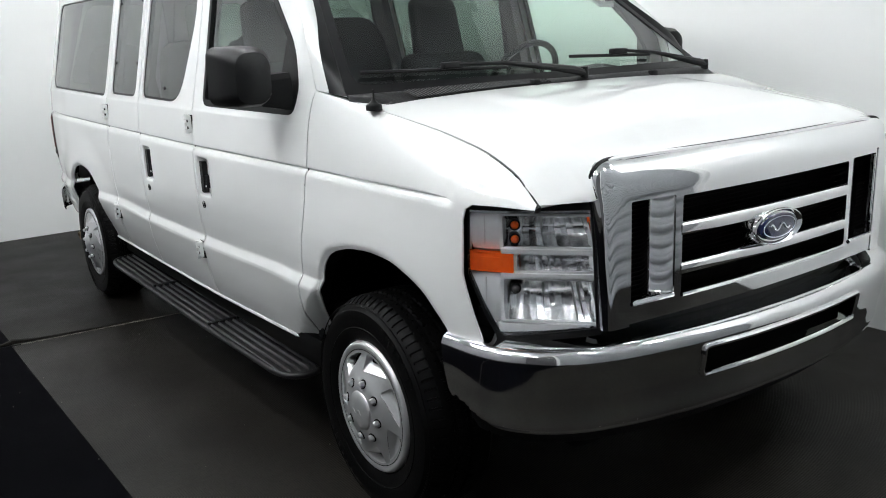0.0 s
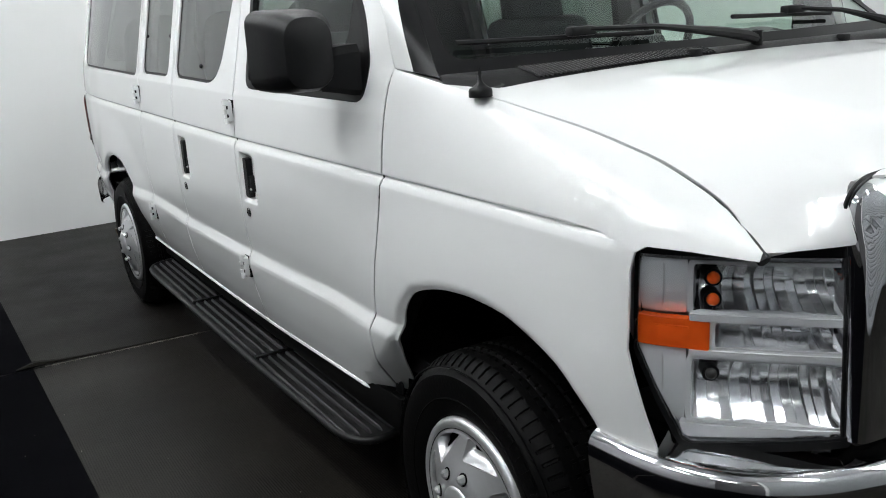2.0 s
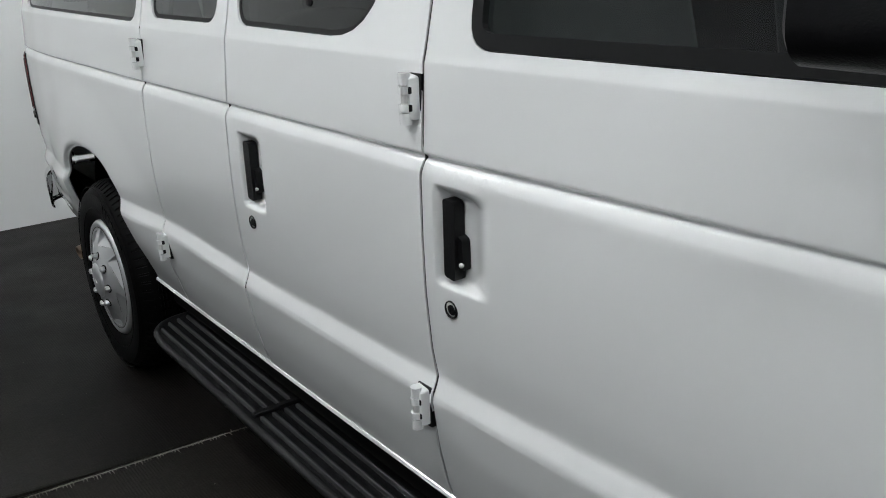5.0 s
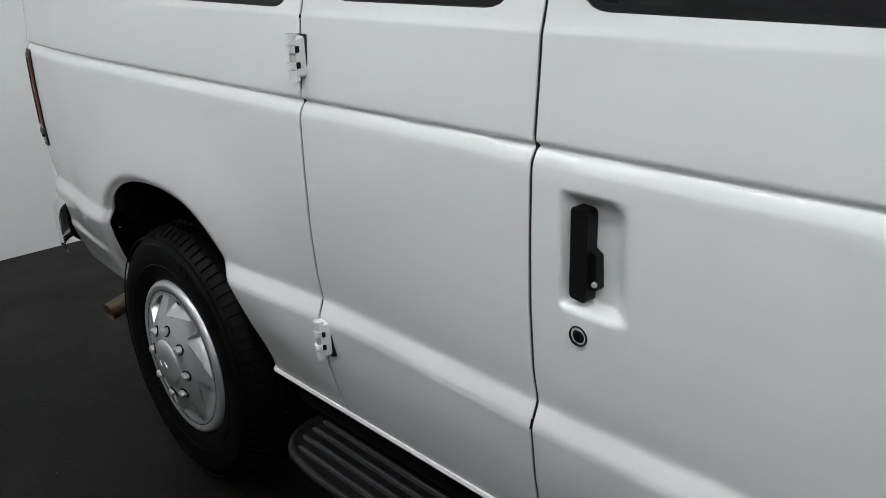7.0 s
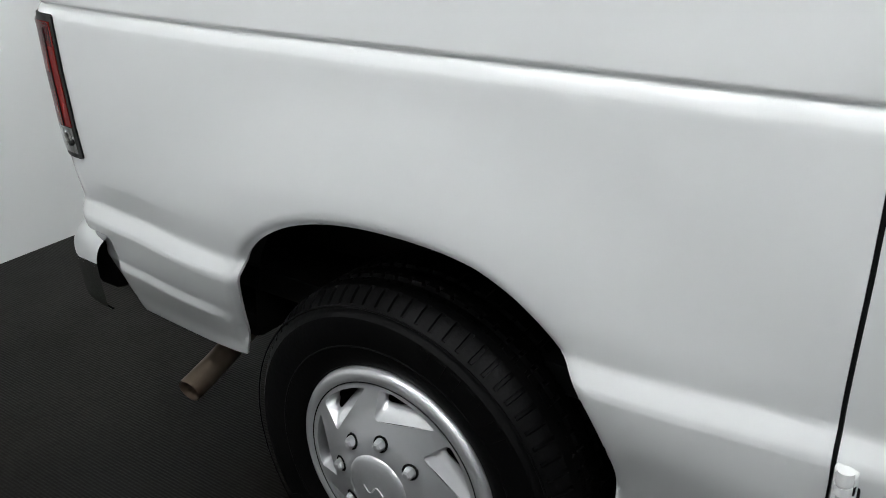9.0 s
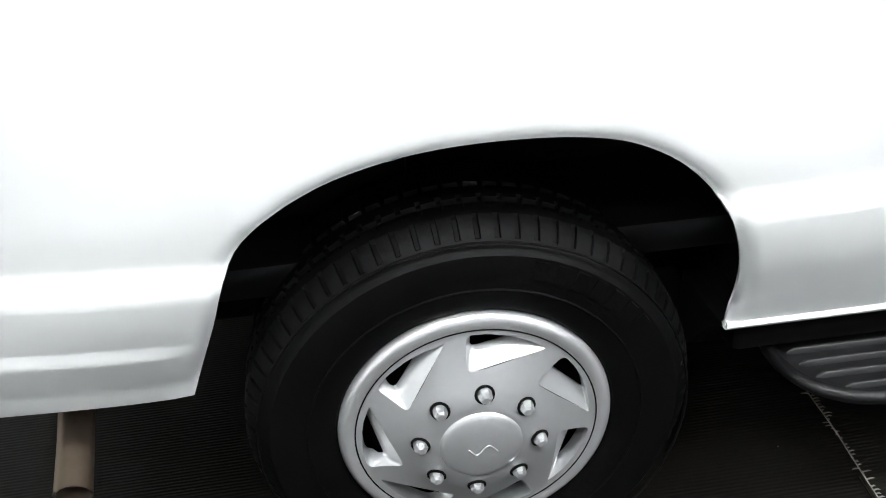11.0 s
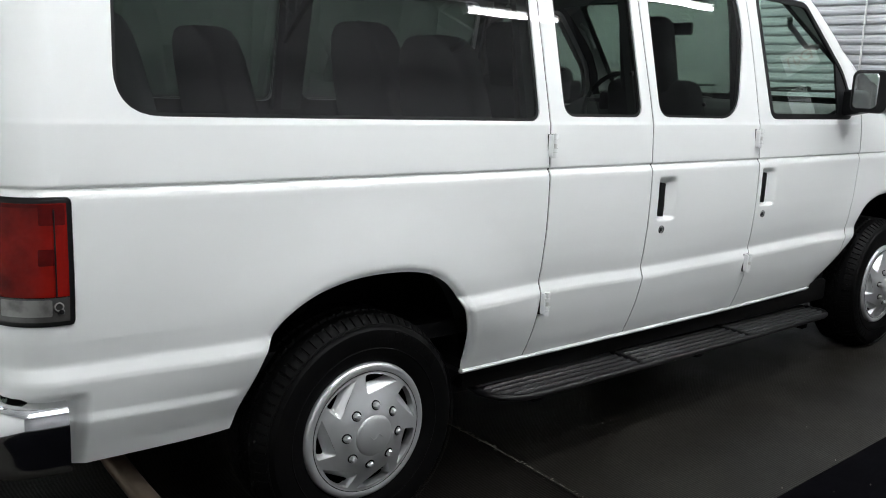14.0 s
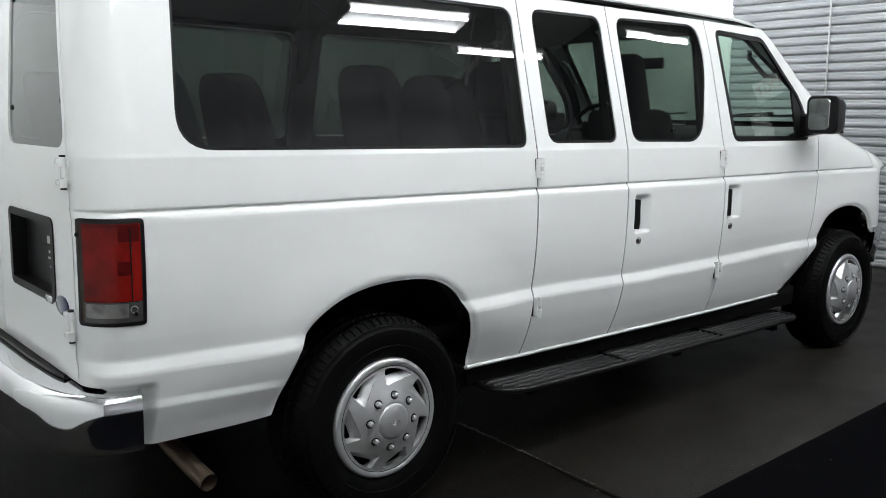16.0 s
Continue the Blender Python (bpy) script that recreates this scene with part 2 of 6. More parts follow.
def rounded(w0, w1, h0, h1, r, n=6):
    """A rounded rectangle as a loop of 2D points; r: one radius or four (w0h0, w1h0, w1h1, w0h1)."""
    rs = r if isinstance(r, (list, tuple)) else [r] * 4
    out = []
    for (cx, cy, a0), q in zip(((w0, h0, 180), (w1, h0, 270), (w1, h1, 0), (w0, h1, 90)), rs):
        sx, sy = (1 if cx == w0 else -1), (1 if cy == h0 else -1)
        for k in range(n + 1):
            a = radians(a0 + 90 * k / n)
            out.append((cx + sx * q + q * math.cos(a), cy + sy * q + q * math.sin(a)))
    return out


def prism(bm, loop, place, depth):
    """A slab: the 2D loop laid by place(a, b, d) at d = 0 and d = depth."""
    lofted(bm, [[place(a, b, 0.0) for a, b in loop], [place(a, b, depth) for a, b in loop]])


def round_corners(pts, r, n=4):
    """Rounds the corners of a closed 2D loop."""
    out = []
    m = len(pts)
    rs = r if isinstance(r, (list, tuple)) else [r] * m
    for i in range(m):
        p, a, b = Vector(pts[i]), Vector(pts[i - 1]), Vector(pts[(i + 1) % m])
        q = min(rs[i], 0.45 * (a - p).length, 0.45 * (b - p).length)
        if q < 1e-4:
            out.append(tuple(p))
            continue
        s, e = p + (a - p).normalized() * q, p + (b - p).normalized() * q
        for k in range(n + 1):
            t = k / n
            out.append(tuple((1 - t) ** 2 * s + 2 * t * (1 - t) * p + t * t * e))
    return out


def inside(loops, pts):
    """Even-odd test of points against loops."""
    hit = np.zeros(len(pts), bool)
    for loop in loops:
        a = np.asarray(loop)
        b = np.roll(a, -1, axis=0)
        for (x0, y0), (x1, y1) in zip(a, b):
            if y0 == y1:
                continue
            c = ((y0 > pts[:, 1]) != (y1 > pts[:, 1])) & (pts[:, 0] < (x1 - x0) * (pts[:, 1] - y0) / (y1 - y0) + x0)
            hit ^= c
    return hit


def dense(loop, step):
    out = []
    for a, b in zip(loop, loop[1:] + loop[:1]):
        n = max(1, int(math.ceil(math.dist(a, b) / step)))
        out += [(a[0] + (b[0] - a[0]) * k / n, a[1] + (b[1] - a[1]) * k / n) for k in range(n)]
    return out


def skin(name, loops, surface, mat, parent, label="", step=0.035, rows=(), rim=0.014, patches=(), flip=False, back=False, extra=()):
    """A sheet of the surface(u, v) -> x, y, z inside the loops, with its true normals and a turned-in rim."""
    from mathutils.geometry import delaunay_2d_cdt
    loops = [dense([tuple(map(float, p)) for p in loop], step) for loop in loops]
    flat = np.array([p for loop in loops for p in loop])
    lo, hi = flat.min(0), flat.max(0)
    vs = sorted(set(np.arange(lo[1], hi[1], step).round(4)) | {r for r in rows if lo[1] < r < hi[1]})
    fixed = np.array([r for r in rows] or [1e9])
    vs = [v for v in vs if v in rows or np.min(np.abs(fixed - v)) > 0.012]
    us = np.arange(lo[0] + step / 3, hi[0], step)
    pts = [(u, v) for v in vs for u in us] + list(extra)
    for u0, u1, v0, v1, s in patches:
        pts += [(u, v) for u in np.arange(u0, u1, s) for v in np.arange(v0, v1, s)]
    pts = np.array(pts).reshape(-1, 2)
    pts = pts[inside(loops, pts)]
    near = np.array([np.min(np.hypot(*(flat - p).T)) for p in pts]) if len(pts) else np.zeros(0)
    pts = pts[near > 0.006] if len(pts) else pts
    edges, n = [], 0
    for loop in loops:
        m = len(loop)
        edges += [(n + i, n + (i + 1) % m) for i in range(m)]
        n += m
    coords = [Vector(p) for p in flat] + [Vector(p) for p in pts]
    v2, e2, f2 = delaunay_2d_cdt(coords, edges, [], 0, 1e-5)[:3]
    uv = np.array([tuple(v) for v in v2])
    tri = np.array([f for f in f2 if len(f) == 3])
    tri = tri[inside(loops, uv[tri].mean(1))]
    e = 1e-3
    P = np.array([surface(*p) for p in uv])
    N = np.array([np.cross(np.subtract(surface(u + e, v), surface(u - e, v)), np.subtract(surface(u, v + e), surface(u, v - e))) for u, v in uv])
    N /= np.linalg.norm(N, axis=1, keepdims=True) + 1e-12
    if flip:
        N = -N
    faces = []
    for t in tri:
        a, b, c = P[t]
        faces.append(tuple(int(i) for i in (t if np.cross(b - a, c - a) @ N[t[0]] > 0 else t[::-1])))
    normals = [N[i] for f in faces for i in f]
    count = {}
    for f in faces:
        for i in range(3):
            count[(f[i], f[(i + 1) % 3])] = 1
    verts = [tuple(p) for p in P]
    if rim:
        inner = {}
        border = [k for k in count if (k[1], k[0]) not in count]
        for a, b in border:
            for i in (a, b):
                if i not in inner:
                    inner[i] = len(verts)
                    verts.append(tuple(P[i] - N[i] * rim))
            q = (b, a, inner[a], inner[b])
            w = np.cross(np.subtract(verts[q[1]], verts[q[0]]), np.subtract(verts[q[3]], verts[q[0]]))
            w = w / (np.linalg.norm(w) + 1e-12)
            faces.append(q)
            normals += [w] * 4
        if back:
            base = len(tri)
            for f in faces[:base]:
                g = []
                for i in reversed(f):
                    if i not in inner:
                        inner[i] = len(verts)
                        verts.append(tuple(P[i] - N[i] * rim))
                    g.append(inner[i])
                faces.append(tuple(g))
                normals += [-N[i] for i in reversed(f)]
    me = bpy.data.meshes.new(name)
    me.from_pydata(verts, [], faces)
    me.polygons.foreach_set("use_smooth", [True] * len(faces))
    if rim:
        hard = {(min(k), max(k)) for k in border}
        for edge in me.edges:
            if tuple(sorted(edge.vertices)) in hard:
                edge.use_edge_sharp = True
    me.normals_split_custom_set([tuple(v) for v in normals])
    me.update()
    return link_mesh(name, me, mat, parent, label)


def grid(name, fn, nu, nv, mat, parent, label="", thick=0.0):
    """A sheet of fn(u, v), u and v from 0 to 1."""
    bm = bmesh.new()
    vs = [[bm.verts.new(fn(i / nu, j / nv)) for j in range(nv + 1)] for i in range(nu + 1)]
    for i in range(nu):
        for j in range(nv):
            bm.faces.new((vs[i][j], vs[i + 1][j], vs[i + 1][j + 1], vs[i][j + 1]))
    if thick:
        bmesh.ops.recalc_face_normals(bm, faces=bm.faces)
        bmesh.ops.solidify(bm, geom=bm.faces[:], thickness=thick)
    return part(name, bm, mat, parent, label)


# ---------------------------------------------------------------- the van's shape


def table(pairs, sigma, step):
    """A smoothed curve through (place, value) pairs, as a lookup."""
    xs = np.arange(pairs[0][0], pairs[-1][0], step)
    ys = np.interp(xs, *zip(*pairs))
    half = max(3, int(3.2 * sigma / step))
    k = np.exp(-0.5 * (np.arange(-half, half + 1) * step / sigma) ** 2)
    ys = np.convolve(np.pad(ys, half, "edge"), k / k.sum(), "valid")
    return lambda v: float(np.interp(v, xs, ys))


LOWER = [(0.25, 0.87), (0.34, 0.905), (0.385, 0.924), (0.45, 0.945), (0.55, 0.968), (0.60, 0.977), (0.652, 0.986), (0.664, 0.985), (0.698, 0.972), (0.706, 0.972), (0.76, 0.981), (0.85, 0.989), (0.95, 0.991)]
UPPER = [(1.238, 0.9720), (1.250, 0.9680), (1.90, 0.822), (1.95, 0.80)]
SIDE = table(LOWER + [(1.052, 0.9895), (1.063, 0.988), (1.0800, 0.9795), (1.0830, 0.9725), (1.0870, 0.9725), (1.0900, 0.9820), (1.097, 0.9825)] + UPPER, 0.0022, 0.001)
PLAIN_SIDE = table(LOWER + [(1.050, 0.989), (1.094, 0.9825)] + UPPER, 0.012, 0.002)
PLAN = table([(-5.2, -0.10), (-4.55, -0.060), (-4.38, -0.034), (-4.1, -0.011), (-3.8, 0.0), (-3.0, 0.004), (-1.9, 0.002), (-1.44, -0.002), (-0.4, -0.038),
              (0.43, -0.060), (0.55, -0.085), (0.70, -0.13), (0.9, -0.2)], 0.05, 0.02)
HOOD_SEAM_Z = table([(-0.6, 1.36), (-0.38, 1.352), (-0.07, 1.306), (0.22, 1.250), (0.42, 1.206), (0.57, 1.159), (0.63, 1.128), (0.67, 1.098), (0.75, 1.03)], 0.03, 0.01)
HOOD_SEAM_Y = table([(-0.6, 0.905), (-0.3, 0.895), (-0.07, 0.868), (0.22, 0.815), (0.42, 0.805), (0.57, 0.823), (0.67, 0.845), (0.75, 0.85)], 0.04, 0.01)


def smooth(a, b, t):
    t = min(1.0, max(0.0, (t - a) / (b - a)))
    return t * t * (3 - 2 * t)


def recess(X, Z, x0, up=0.0, front=(0.045, 0.115)):
    """The sunk pocket of a door handle whose back edge is at x0: deep at the back, running out to the front."""
    a = smooth(x0 - 0.006, x0 + 0.008, X) * (1 - smooth(x0 + front[0], x0 + front[1], X))
    Z -= up
    return 0.030 * a * smooth(0.856, 0.874, Z) * (1 - smooth(1.006, 1.036, Z))


def spline(pts, n=6):
    """A smooth line through the points."""
    a = np.array([pts[0], *pts, pts[-1]], float)
    out = []
    for i in range(1, len(a) - 2):
        p0, p1, p2, p3 = a[i - 1:i + 3]
        for t in np.linspace(0, 1, n, False):
            out.append(tuple(0.5 * (2 * p1 + (p2 - p0) * t + (2 * p0 - 5 * p1 + 4 * p2 - p3) * t * t + (3 * p1 - p0 - 3 * p2 + p3) * t ** 3)))
    return out + [tuple(a[-2])]


ARCH_R = spline([(-3.972, 0.378), (-3.940, 0.46), (-3.912, 0.533), (-3.872, 0.640), (-3.82, 0.70), (-3.74, 0.748), (-3.65, 0.776), (-3.554, 0.789), (-3.44, 0.789), (-3.351, 0.778),
                 (-3.29, 0.757), (-3.232, 0.720), (-3.175, 0.658), (-3.138, 0.58), (-3.118, 0.51), (-3.110, 0.45), (-3.112, 0.385)], 4)
ARCH_F = spline([(-0.566, 0.39), (-0.501, 0.47), (-0.443, 0.56), (-0.390, 0.65), (-0.347, 0.742), (-0.282, 0.808), (-0.175, 0.845), (-0.090, 0.858), (-0.008, 0.862), (0.075, 0.857), (0.149, 0.842),
                 (0.26, 0.795), (0.335, 0.728), (0.385, 0.668)], 4)
ARCH_PTS = [(np.array(a), min(p[0] for p in a) - 0.05, max(p[0] for p in a) + 0.05) for a in (ARCH_R, ARCH_F)]
LIP = 0.030


def arch_gap(X, Z):
    """How far a place on the side is from the nearest wheel arch, up to the lip's width."""
    for pts, a, b in ARCH_PTS:
        if a < X < b and Z < 0.92:
            p, d = pts[:-1], np.diff(pts, axis=0)
            t = np.clip(((X - p[:, 0]) * d[:, 0] + (Z - p[:, 1]) * d[:, 1]) / np.sum(d * d, axis=1), 0, 1)
            return min(LIP, float(np.sqrt(np.min((p[:, 0] + t * d[:, 0] - X) ** 2 + (p[:, 1] + t * d[:, 1] - Z) ** 2))))
    return LIP


def lip_points(arch):
    """Places in steps off an arch, where the rolled lip needs finer mesh."""
    a = np.array(dense(list(arch), 0.02)[:-4])
    t = np.gradient(a, axis=0)
    t /= np.linalg.norm(t, axis=1, keepdims=True)
    n = np.stack([-t[:, 1], t[:, 0]], 1)
    return [tuple(p) for d in (0.008, 0.014, 0.020, 0.026, 0.032) for s in (-1, 1) for p in a + s * n * d]


def low_crease(X):
    """How much lower the lower crease runs than in the section, dropping towards the back."""
    return max(0.0, 0.018 + 0.0125 * (-1.44 - X)) - 0.015 * smooth(2.1, 2.7, -X) * (1 - smooth(3.2, 3.8, -X))


def arch_tuck(X, Z):
    """How far the side turns in behind the front wheel."""
    v = max(0.0, X + 0.71 - 1.1 * (Z - 0.39))
    return 0.62 * v * v / (v + 0.05)


def side_y(X, Z):
    f = smooth(0.37, 0.44, X)
    zz = Z + low_crease(X) * (1 - smooth(0.70, 0.92, Z)) * smooth(0.40, 0.56, Z) if Z < 0.92 else Z
    y = (SIDE(zz) if f < 1 else 0) * (1 - f) + (PLAIN_SIDE(zz) * f if f > 0 else 0) + PLAN(X)
    if Z < 1.05:
        for cx, cz, out in ((-3.52, 0.28, 0.021), (-0.02, 0.36, 0.019)):
            r = math.hypot((X - cx) * 0.9, Z - cz)
            y += out * (1 - smooth(0.50, 0.76, r)) * smooth(0.40, 0.64, Z) 
    if X < -3.85 and Z < 0.60:
        y += 0.010 * (1 - smooth(0.484, 0.518, Z)) * (1 - smooth(-4.02, -3.9, X))
    if X < -4.33 and Z < 0.60:
        y -= 0.024 * (1 - smooth(-4.400 + 0.05 * (Z - 0.40), -4.362 + 0.05 * (Z - 0.40), X)) * (1 - smooth(0.548, 0.578, Z))
    if Z < 0.72 and -0.75 < X < 0.0:
        y -= arch_tuck(X, Z) * (1 - smooth(-0.42, -0.36, X))
    d = arch_gap(X, Z)
    if d < LIP:
        y -= 0.016 * (1 - math.sqrt(max(0.0, 1 - (1 - d / LIP) ** 2))) * smooth(0.37, 0.45, Z)
    y -= recess(X, Z, -2.160, 0.0, (0.068, 0.120)) + recess(X, Z, -1.402, 0.014, (0.050, 0.135))
    return y


REAR_X, REAR_R = -4.545, 0.13


def rear_x(Z):
    """The rear face leans forward above the belt."""
    return REAR_X + 0.10 * max(0.0, Z - 1.15) ** 1.4


def hull(sgn=-1, off=0.0):
    """The body's side: u runs along x and, at the back, round the corner on to the rear face."""
    def fn(u, Z):
        start = rear_x(Z) + REAR_R
        if u >= start:
            y = side_y(u, Z)
            if u > -0.55 and Z > 1.0:
                zs, ys = HOOD_SEAM_Z(u), HOOD_SEAM_Y(u)
                zb = max(1.096, zs - 0.25) if u < 0.25 else 1.096 - 0.055 * smooth(0.25, 0.66, u)
                w = smooth(-0.55, -0.38, u)
                if Z > zb:
                    t = min(1.0, (Z - zb) / (zs - zb))
                    y0 = side_y(u, zb)
                    yy = y0 - (y0 - ys) * (0.25 * t + 0.75 * (1 - math.sqrt(max(0.0, 1 - (0.96 * t) ** 2))) / (1 - math.sqrt(1 - 0.96 ** 2)))
                    y = (1 - w) * y + w * yy
            return (u, sgn * (y - off), Z)
        y = side_y(start, Z)
        s = start - u
        a = s / REAR_R
        if a < math.pi / 2:
            return (start - (REAR_R - off) * math.sin(a), sgn * (y - REAR_R + (REAR_R - off) * math.cos(a)), Z)
        s -= REAR_R * math.pi / 2
        return (start - REAR_R + off - 0.006 * s, sgn * (y - REAR_R) * (1 - s / 0.80), Z)
    return fn


REAR_U = REAR_X + REAR_R - REAR_R * math.pi / 2
ROWS = [round(float(v), 4) for v in (*np.arange(0.590, 0.712, 0.006), *np.arange(1.046, 1.074, 0.006), *np.arange(1.0775, 1.0990, 0.0015), *np.arange(1.234, 1.258, 0.003), *np.arange(0.472, 0.53, 0.0065))]
SEAM_R = spline([(-2.800, 1.86), (-2.792, 1.50), (-2.789, 1.25), (-2.794, 1.08), (-2.796, 0.90), (-2.800, 0.77), (-2.802, 0.68), (-2.800, 0.60), (-2.806, 0.50), (-2.816, 0.42), (-2.822, 0.39)], 3)
SEAM_S = spline([(-2.243, 1.86), (-2.222, 1.50), (-2.212, 1.28), (-2.216, 1.08), (-2.219, 0.90), (-2.222, 0.72), (-2.221, 0.67), (-2.224, 0.60), (-2.234, 0.50), (-2.246, 0.42), (-2.252, 0.39)], 3)
SEAM_F = spline([(-1.475, 1.86), (-1.452, 1.68), (-1.444, 1.45), (-1.443, 1.24), (-1.440, 1.08), (-1.440, 0.88), (-1.440, 0.72), (-1.438, 0.67), (-1.443, 0.60), (-1.452, 0.50), (-1.462, 0.42), (-1.468, 0.39)], 3)
SEAM_FF = spline([(-0.398, 1.352), (-0.410, 1.20), (-0.418, 1.08), (-0.446, 0.92), (-0.472, 0.81), (-0.494, 0.70), (-0.514, 0.63), (-0.526, 0.56), (-0.556, 0.46), (-0.588, 0.39)], 3)


def rowed(loop):
    """A closed loop with points added where its upright edges cross the crease rows."""
    out = []
    for a, b in zip(loop, loop[1:] + loop[:1]):
        out.append(a)
        lo, hi = min(a[1], b[1]), max(a[1], b[1])
        if hi - lo > 0.5 * abs(a[0] - b[0]) and hi - lo > 0.004:
            zs = [z for z in sorted(ROWS) if lo + 0.0005 < z < hi - 0.0005]
            for z in (zs if b[1] > a[1] else reversed(zs)):
                t = (z - a[1]) / (b[1] - a[1])
                out.append((a[0] + (b[0] - a[0]) * t, z))
    return out


def shift(line, d):
    return [(x + d, z) for x, z in line]


def loop_inset(loop, d):
    """A closed loop moved inwards (d > 0) by its mitred normals."""
    a = np.array(loop)
    area = np.sum(a[:, 0] * np.roll(a[:, 1], -1) - np.roll(a[:, 0], -1) * a[:, 1])
    t = np.roll(a, -1, 0) - np.roll(a, 1, 0)
    t /= np.linalg.norm(t, axis=1, keepdims=True) + 1e-12
    n = np.stack([-t[:, 1], t[:, 0]], 1) * (1 if area > 0 else -1)
    return [tuple(p) for p in a + n * d]


GAP = 0.0033
W_REAR = round_corners([(-4.278, 1.258), (-2.835, 1.250), (-2.835, 1.80), (-4.238, 1.80)], [0.12, 0.05, 0.06, 0.09], 7)
W_SMALL = round_corners([(-2.712, 1.266), (-2.272, 1.266), (-2.288, 1.812), (-2.722, 1.808)], 0.055, 6)
W_DOOR = round_corners([(-2.165, 1.268), (-1.612, 1.263), (-1.507, 1.64), (-1.545, 1.832), (-2.180, 1.818)], [0.06, 0.13, 0.1, 0.11, 0.06], 6)
W_MID = round_corners([(-2.66, 1.262), (-1.54, 1.262), (-1.56, 1.815), (-2.67, 1.805)], 0.06, 6)
W_FRONT = round_corners([(-1.338, 1.262), (-0.520, 1.262), (-0.500, 1.36), (-0.560, 1.50), (-0.905, 1.815), (-1.385, 1.825)], [0.05, 0.05, 0.05, 0.08, 0.04, 0.05], 5)


# ---------------------------------------------------------------- the van
van = tagged(new("passenger_van"), "white full-size passenger van with chrome grille, parked on black rubber mats", "van")
van.matrix_basis = pose(0.0112, 0.0072, 0.0154, -0.17, 0.925, 0.25) @ Matrix.Scale(0.9969, 4)
R, L = hull(-1), hull(1)
R_IN, L_IN = hull(-1, 0.034), hull(1, 0.034)


def above_belt(surface):
    """The surface above the belt crease, run straight on below it."""
    def fn(u, Z):
        if Z >= 1.29:
            return surface(u, Z)
        a, b = np.array(surface(u, 1.29)), np.array(surface(u, 1.33))
        return tuple(a + (b - a) * (Z - 1.29) / 0.04)
    return fn


R_GLASS, L_GLASS = above_belt(hull(-1, 0.007)), above_belt(hull(1, 0.007))
SILL = 0.392
REAR_END = REAR_U - 0.008
CENTRE_U = REAR_U - 0.80

quarter_loop = ([(REAR_END, 1.86), (REAR_END, 0.566)] + [(-4.52, 0.566), (-4.500, 0.556), (-4.502, 0.53), (-4.495, 0.47), (-4.470, 0.362), (-4.42, 0.360), (-4.30, 0.364), (-4.10, 0.371)]
                + ARCH_R + list(reversed(shift(SEAM_R, -GAP))))
quarter_loop = [p for i, p in enumerate(quarter_loop) if i == 0 or math.dist(p, quarter_loop[i - 1]) > 1e-3]
TAIL = dense(round_corners([(-4.598, 0.752), (-4.388, 0.752), (-4.388, 1.068), (-4.598, 1.068)], 0.015, 3), 0.009)
quarter = skin("rear_quarter_panel", [rowed(quarter_loop), dense(W_REAR, 0.011), TAIL], R, M_PAINT, van, rows=ROWS, extra=lip_points(ARCH_R) + [(u, v) for v in ROWS if v > 1.04 and v < 1.1 for u in np.arange(-4.66, -4.33, 0.009)]
               + [(u, v) for v in np.arange(1.231, 1.2495, 0.003) for u in np.arange(-4.30, -2.81, 0.011)]
               + [(u, v) for u in np.arange(-4.412, -4.345, 0.0075) for v in np.arange(0.375, 0.585, 0.012)] + [(u, v) for u in np.arange(-4.58, -4.36, 0.012) for v in np.arange(0.542, 0.586, 0.0065)], rim=0.006)
rear_door_loop = shift(list(reversed(SEAM_R)), GAP) + shift(SEAM_S, -GAP)
side_door_b = skin("rear_side_door", [rowed(rear_door_loop), dense(W_SMALL, 0.011)], R, M_PAINT, van, rows=ROWS, rim=0.006)
side_door_loop = shift(list(reversed(SEAM_S)), GAP) + shift(SEAM_F, -GAP)
side_door_a = skin("front_side_door", [rowed(side_door_loop), dense(W_DOOR, 0.011)], R, M_PAINT, van, rows=ROWS, rim=0.006, patches=[(-2.18, -2.02, 0.845, 1.042, 0.006)])
PILLAR = [(-0.395, 1.352), (-0.43, 1.47), (-0.52, 1.575), (-0.62, 1.665), (-0.80, 1.80), (-0.90, 1.86)]
front_door_loop = shift(list(reversed(SEAM_F)), GAP) + list(reversed(PILLAR)) + shift(SEAM_FF, -GAP)[1:]
front_door = skin("front_door", [rowed(front_door_loop), dense(W_FRONT, 0.011)], R, M_PAINT, van, rows=ROWS, rim=0.006, patches=[(-1.425, -1.25, 0.858, 1.064, 0.006)])

HL_EDGE = [(0.670, 1.083), (0.56, 1.083), (0.480, 1.080), (0.460, 1.066), (0.452, 1.03), (0.452, 0.885), (0.472, 0.82), (0.512, 0.697)]
fender_loop = (shift(list(reversed(SEAM_FF)), GAP) + [(u, HOOD_SEAM_Z(u) - 0.002) for u in np.linspace(-0.36, 0.668, 26)]
               + HL_EDGE + [(0.45, 0.675)] + list(reversed(ARCH_F)))
fender = skin("front_fender", [rowed(fender_loop)], R, M_PAINT, van, rows=ROWS, rim=0.006, step=0.025, extra=lip_points(ARCH_F) + [(u, v) for u in np.arange(-0.60, -0.36, 0.012) for v in np.arange(0.39, 0.72, 0.012)])

# the far side, one plain pressing with the same openings
far_loop = ([(REAR_END, 1.86), (REAR_END, 0.61), (-4.42, 0.58), (-4.42, 0.375)] + ARCH_R + [(-3.0, SILL), (-0.6, SILL)] + ARCH_F[1:]
            + list(reversed(HL_EDGE)) + [(u, HOOD_SEAM_Z(u) - 0.002) for u in np.linspace(0.668, -0.36, 20)] + PILLAR)
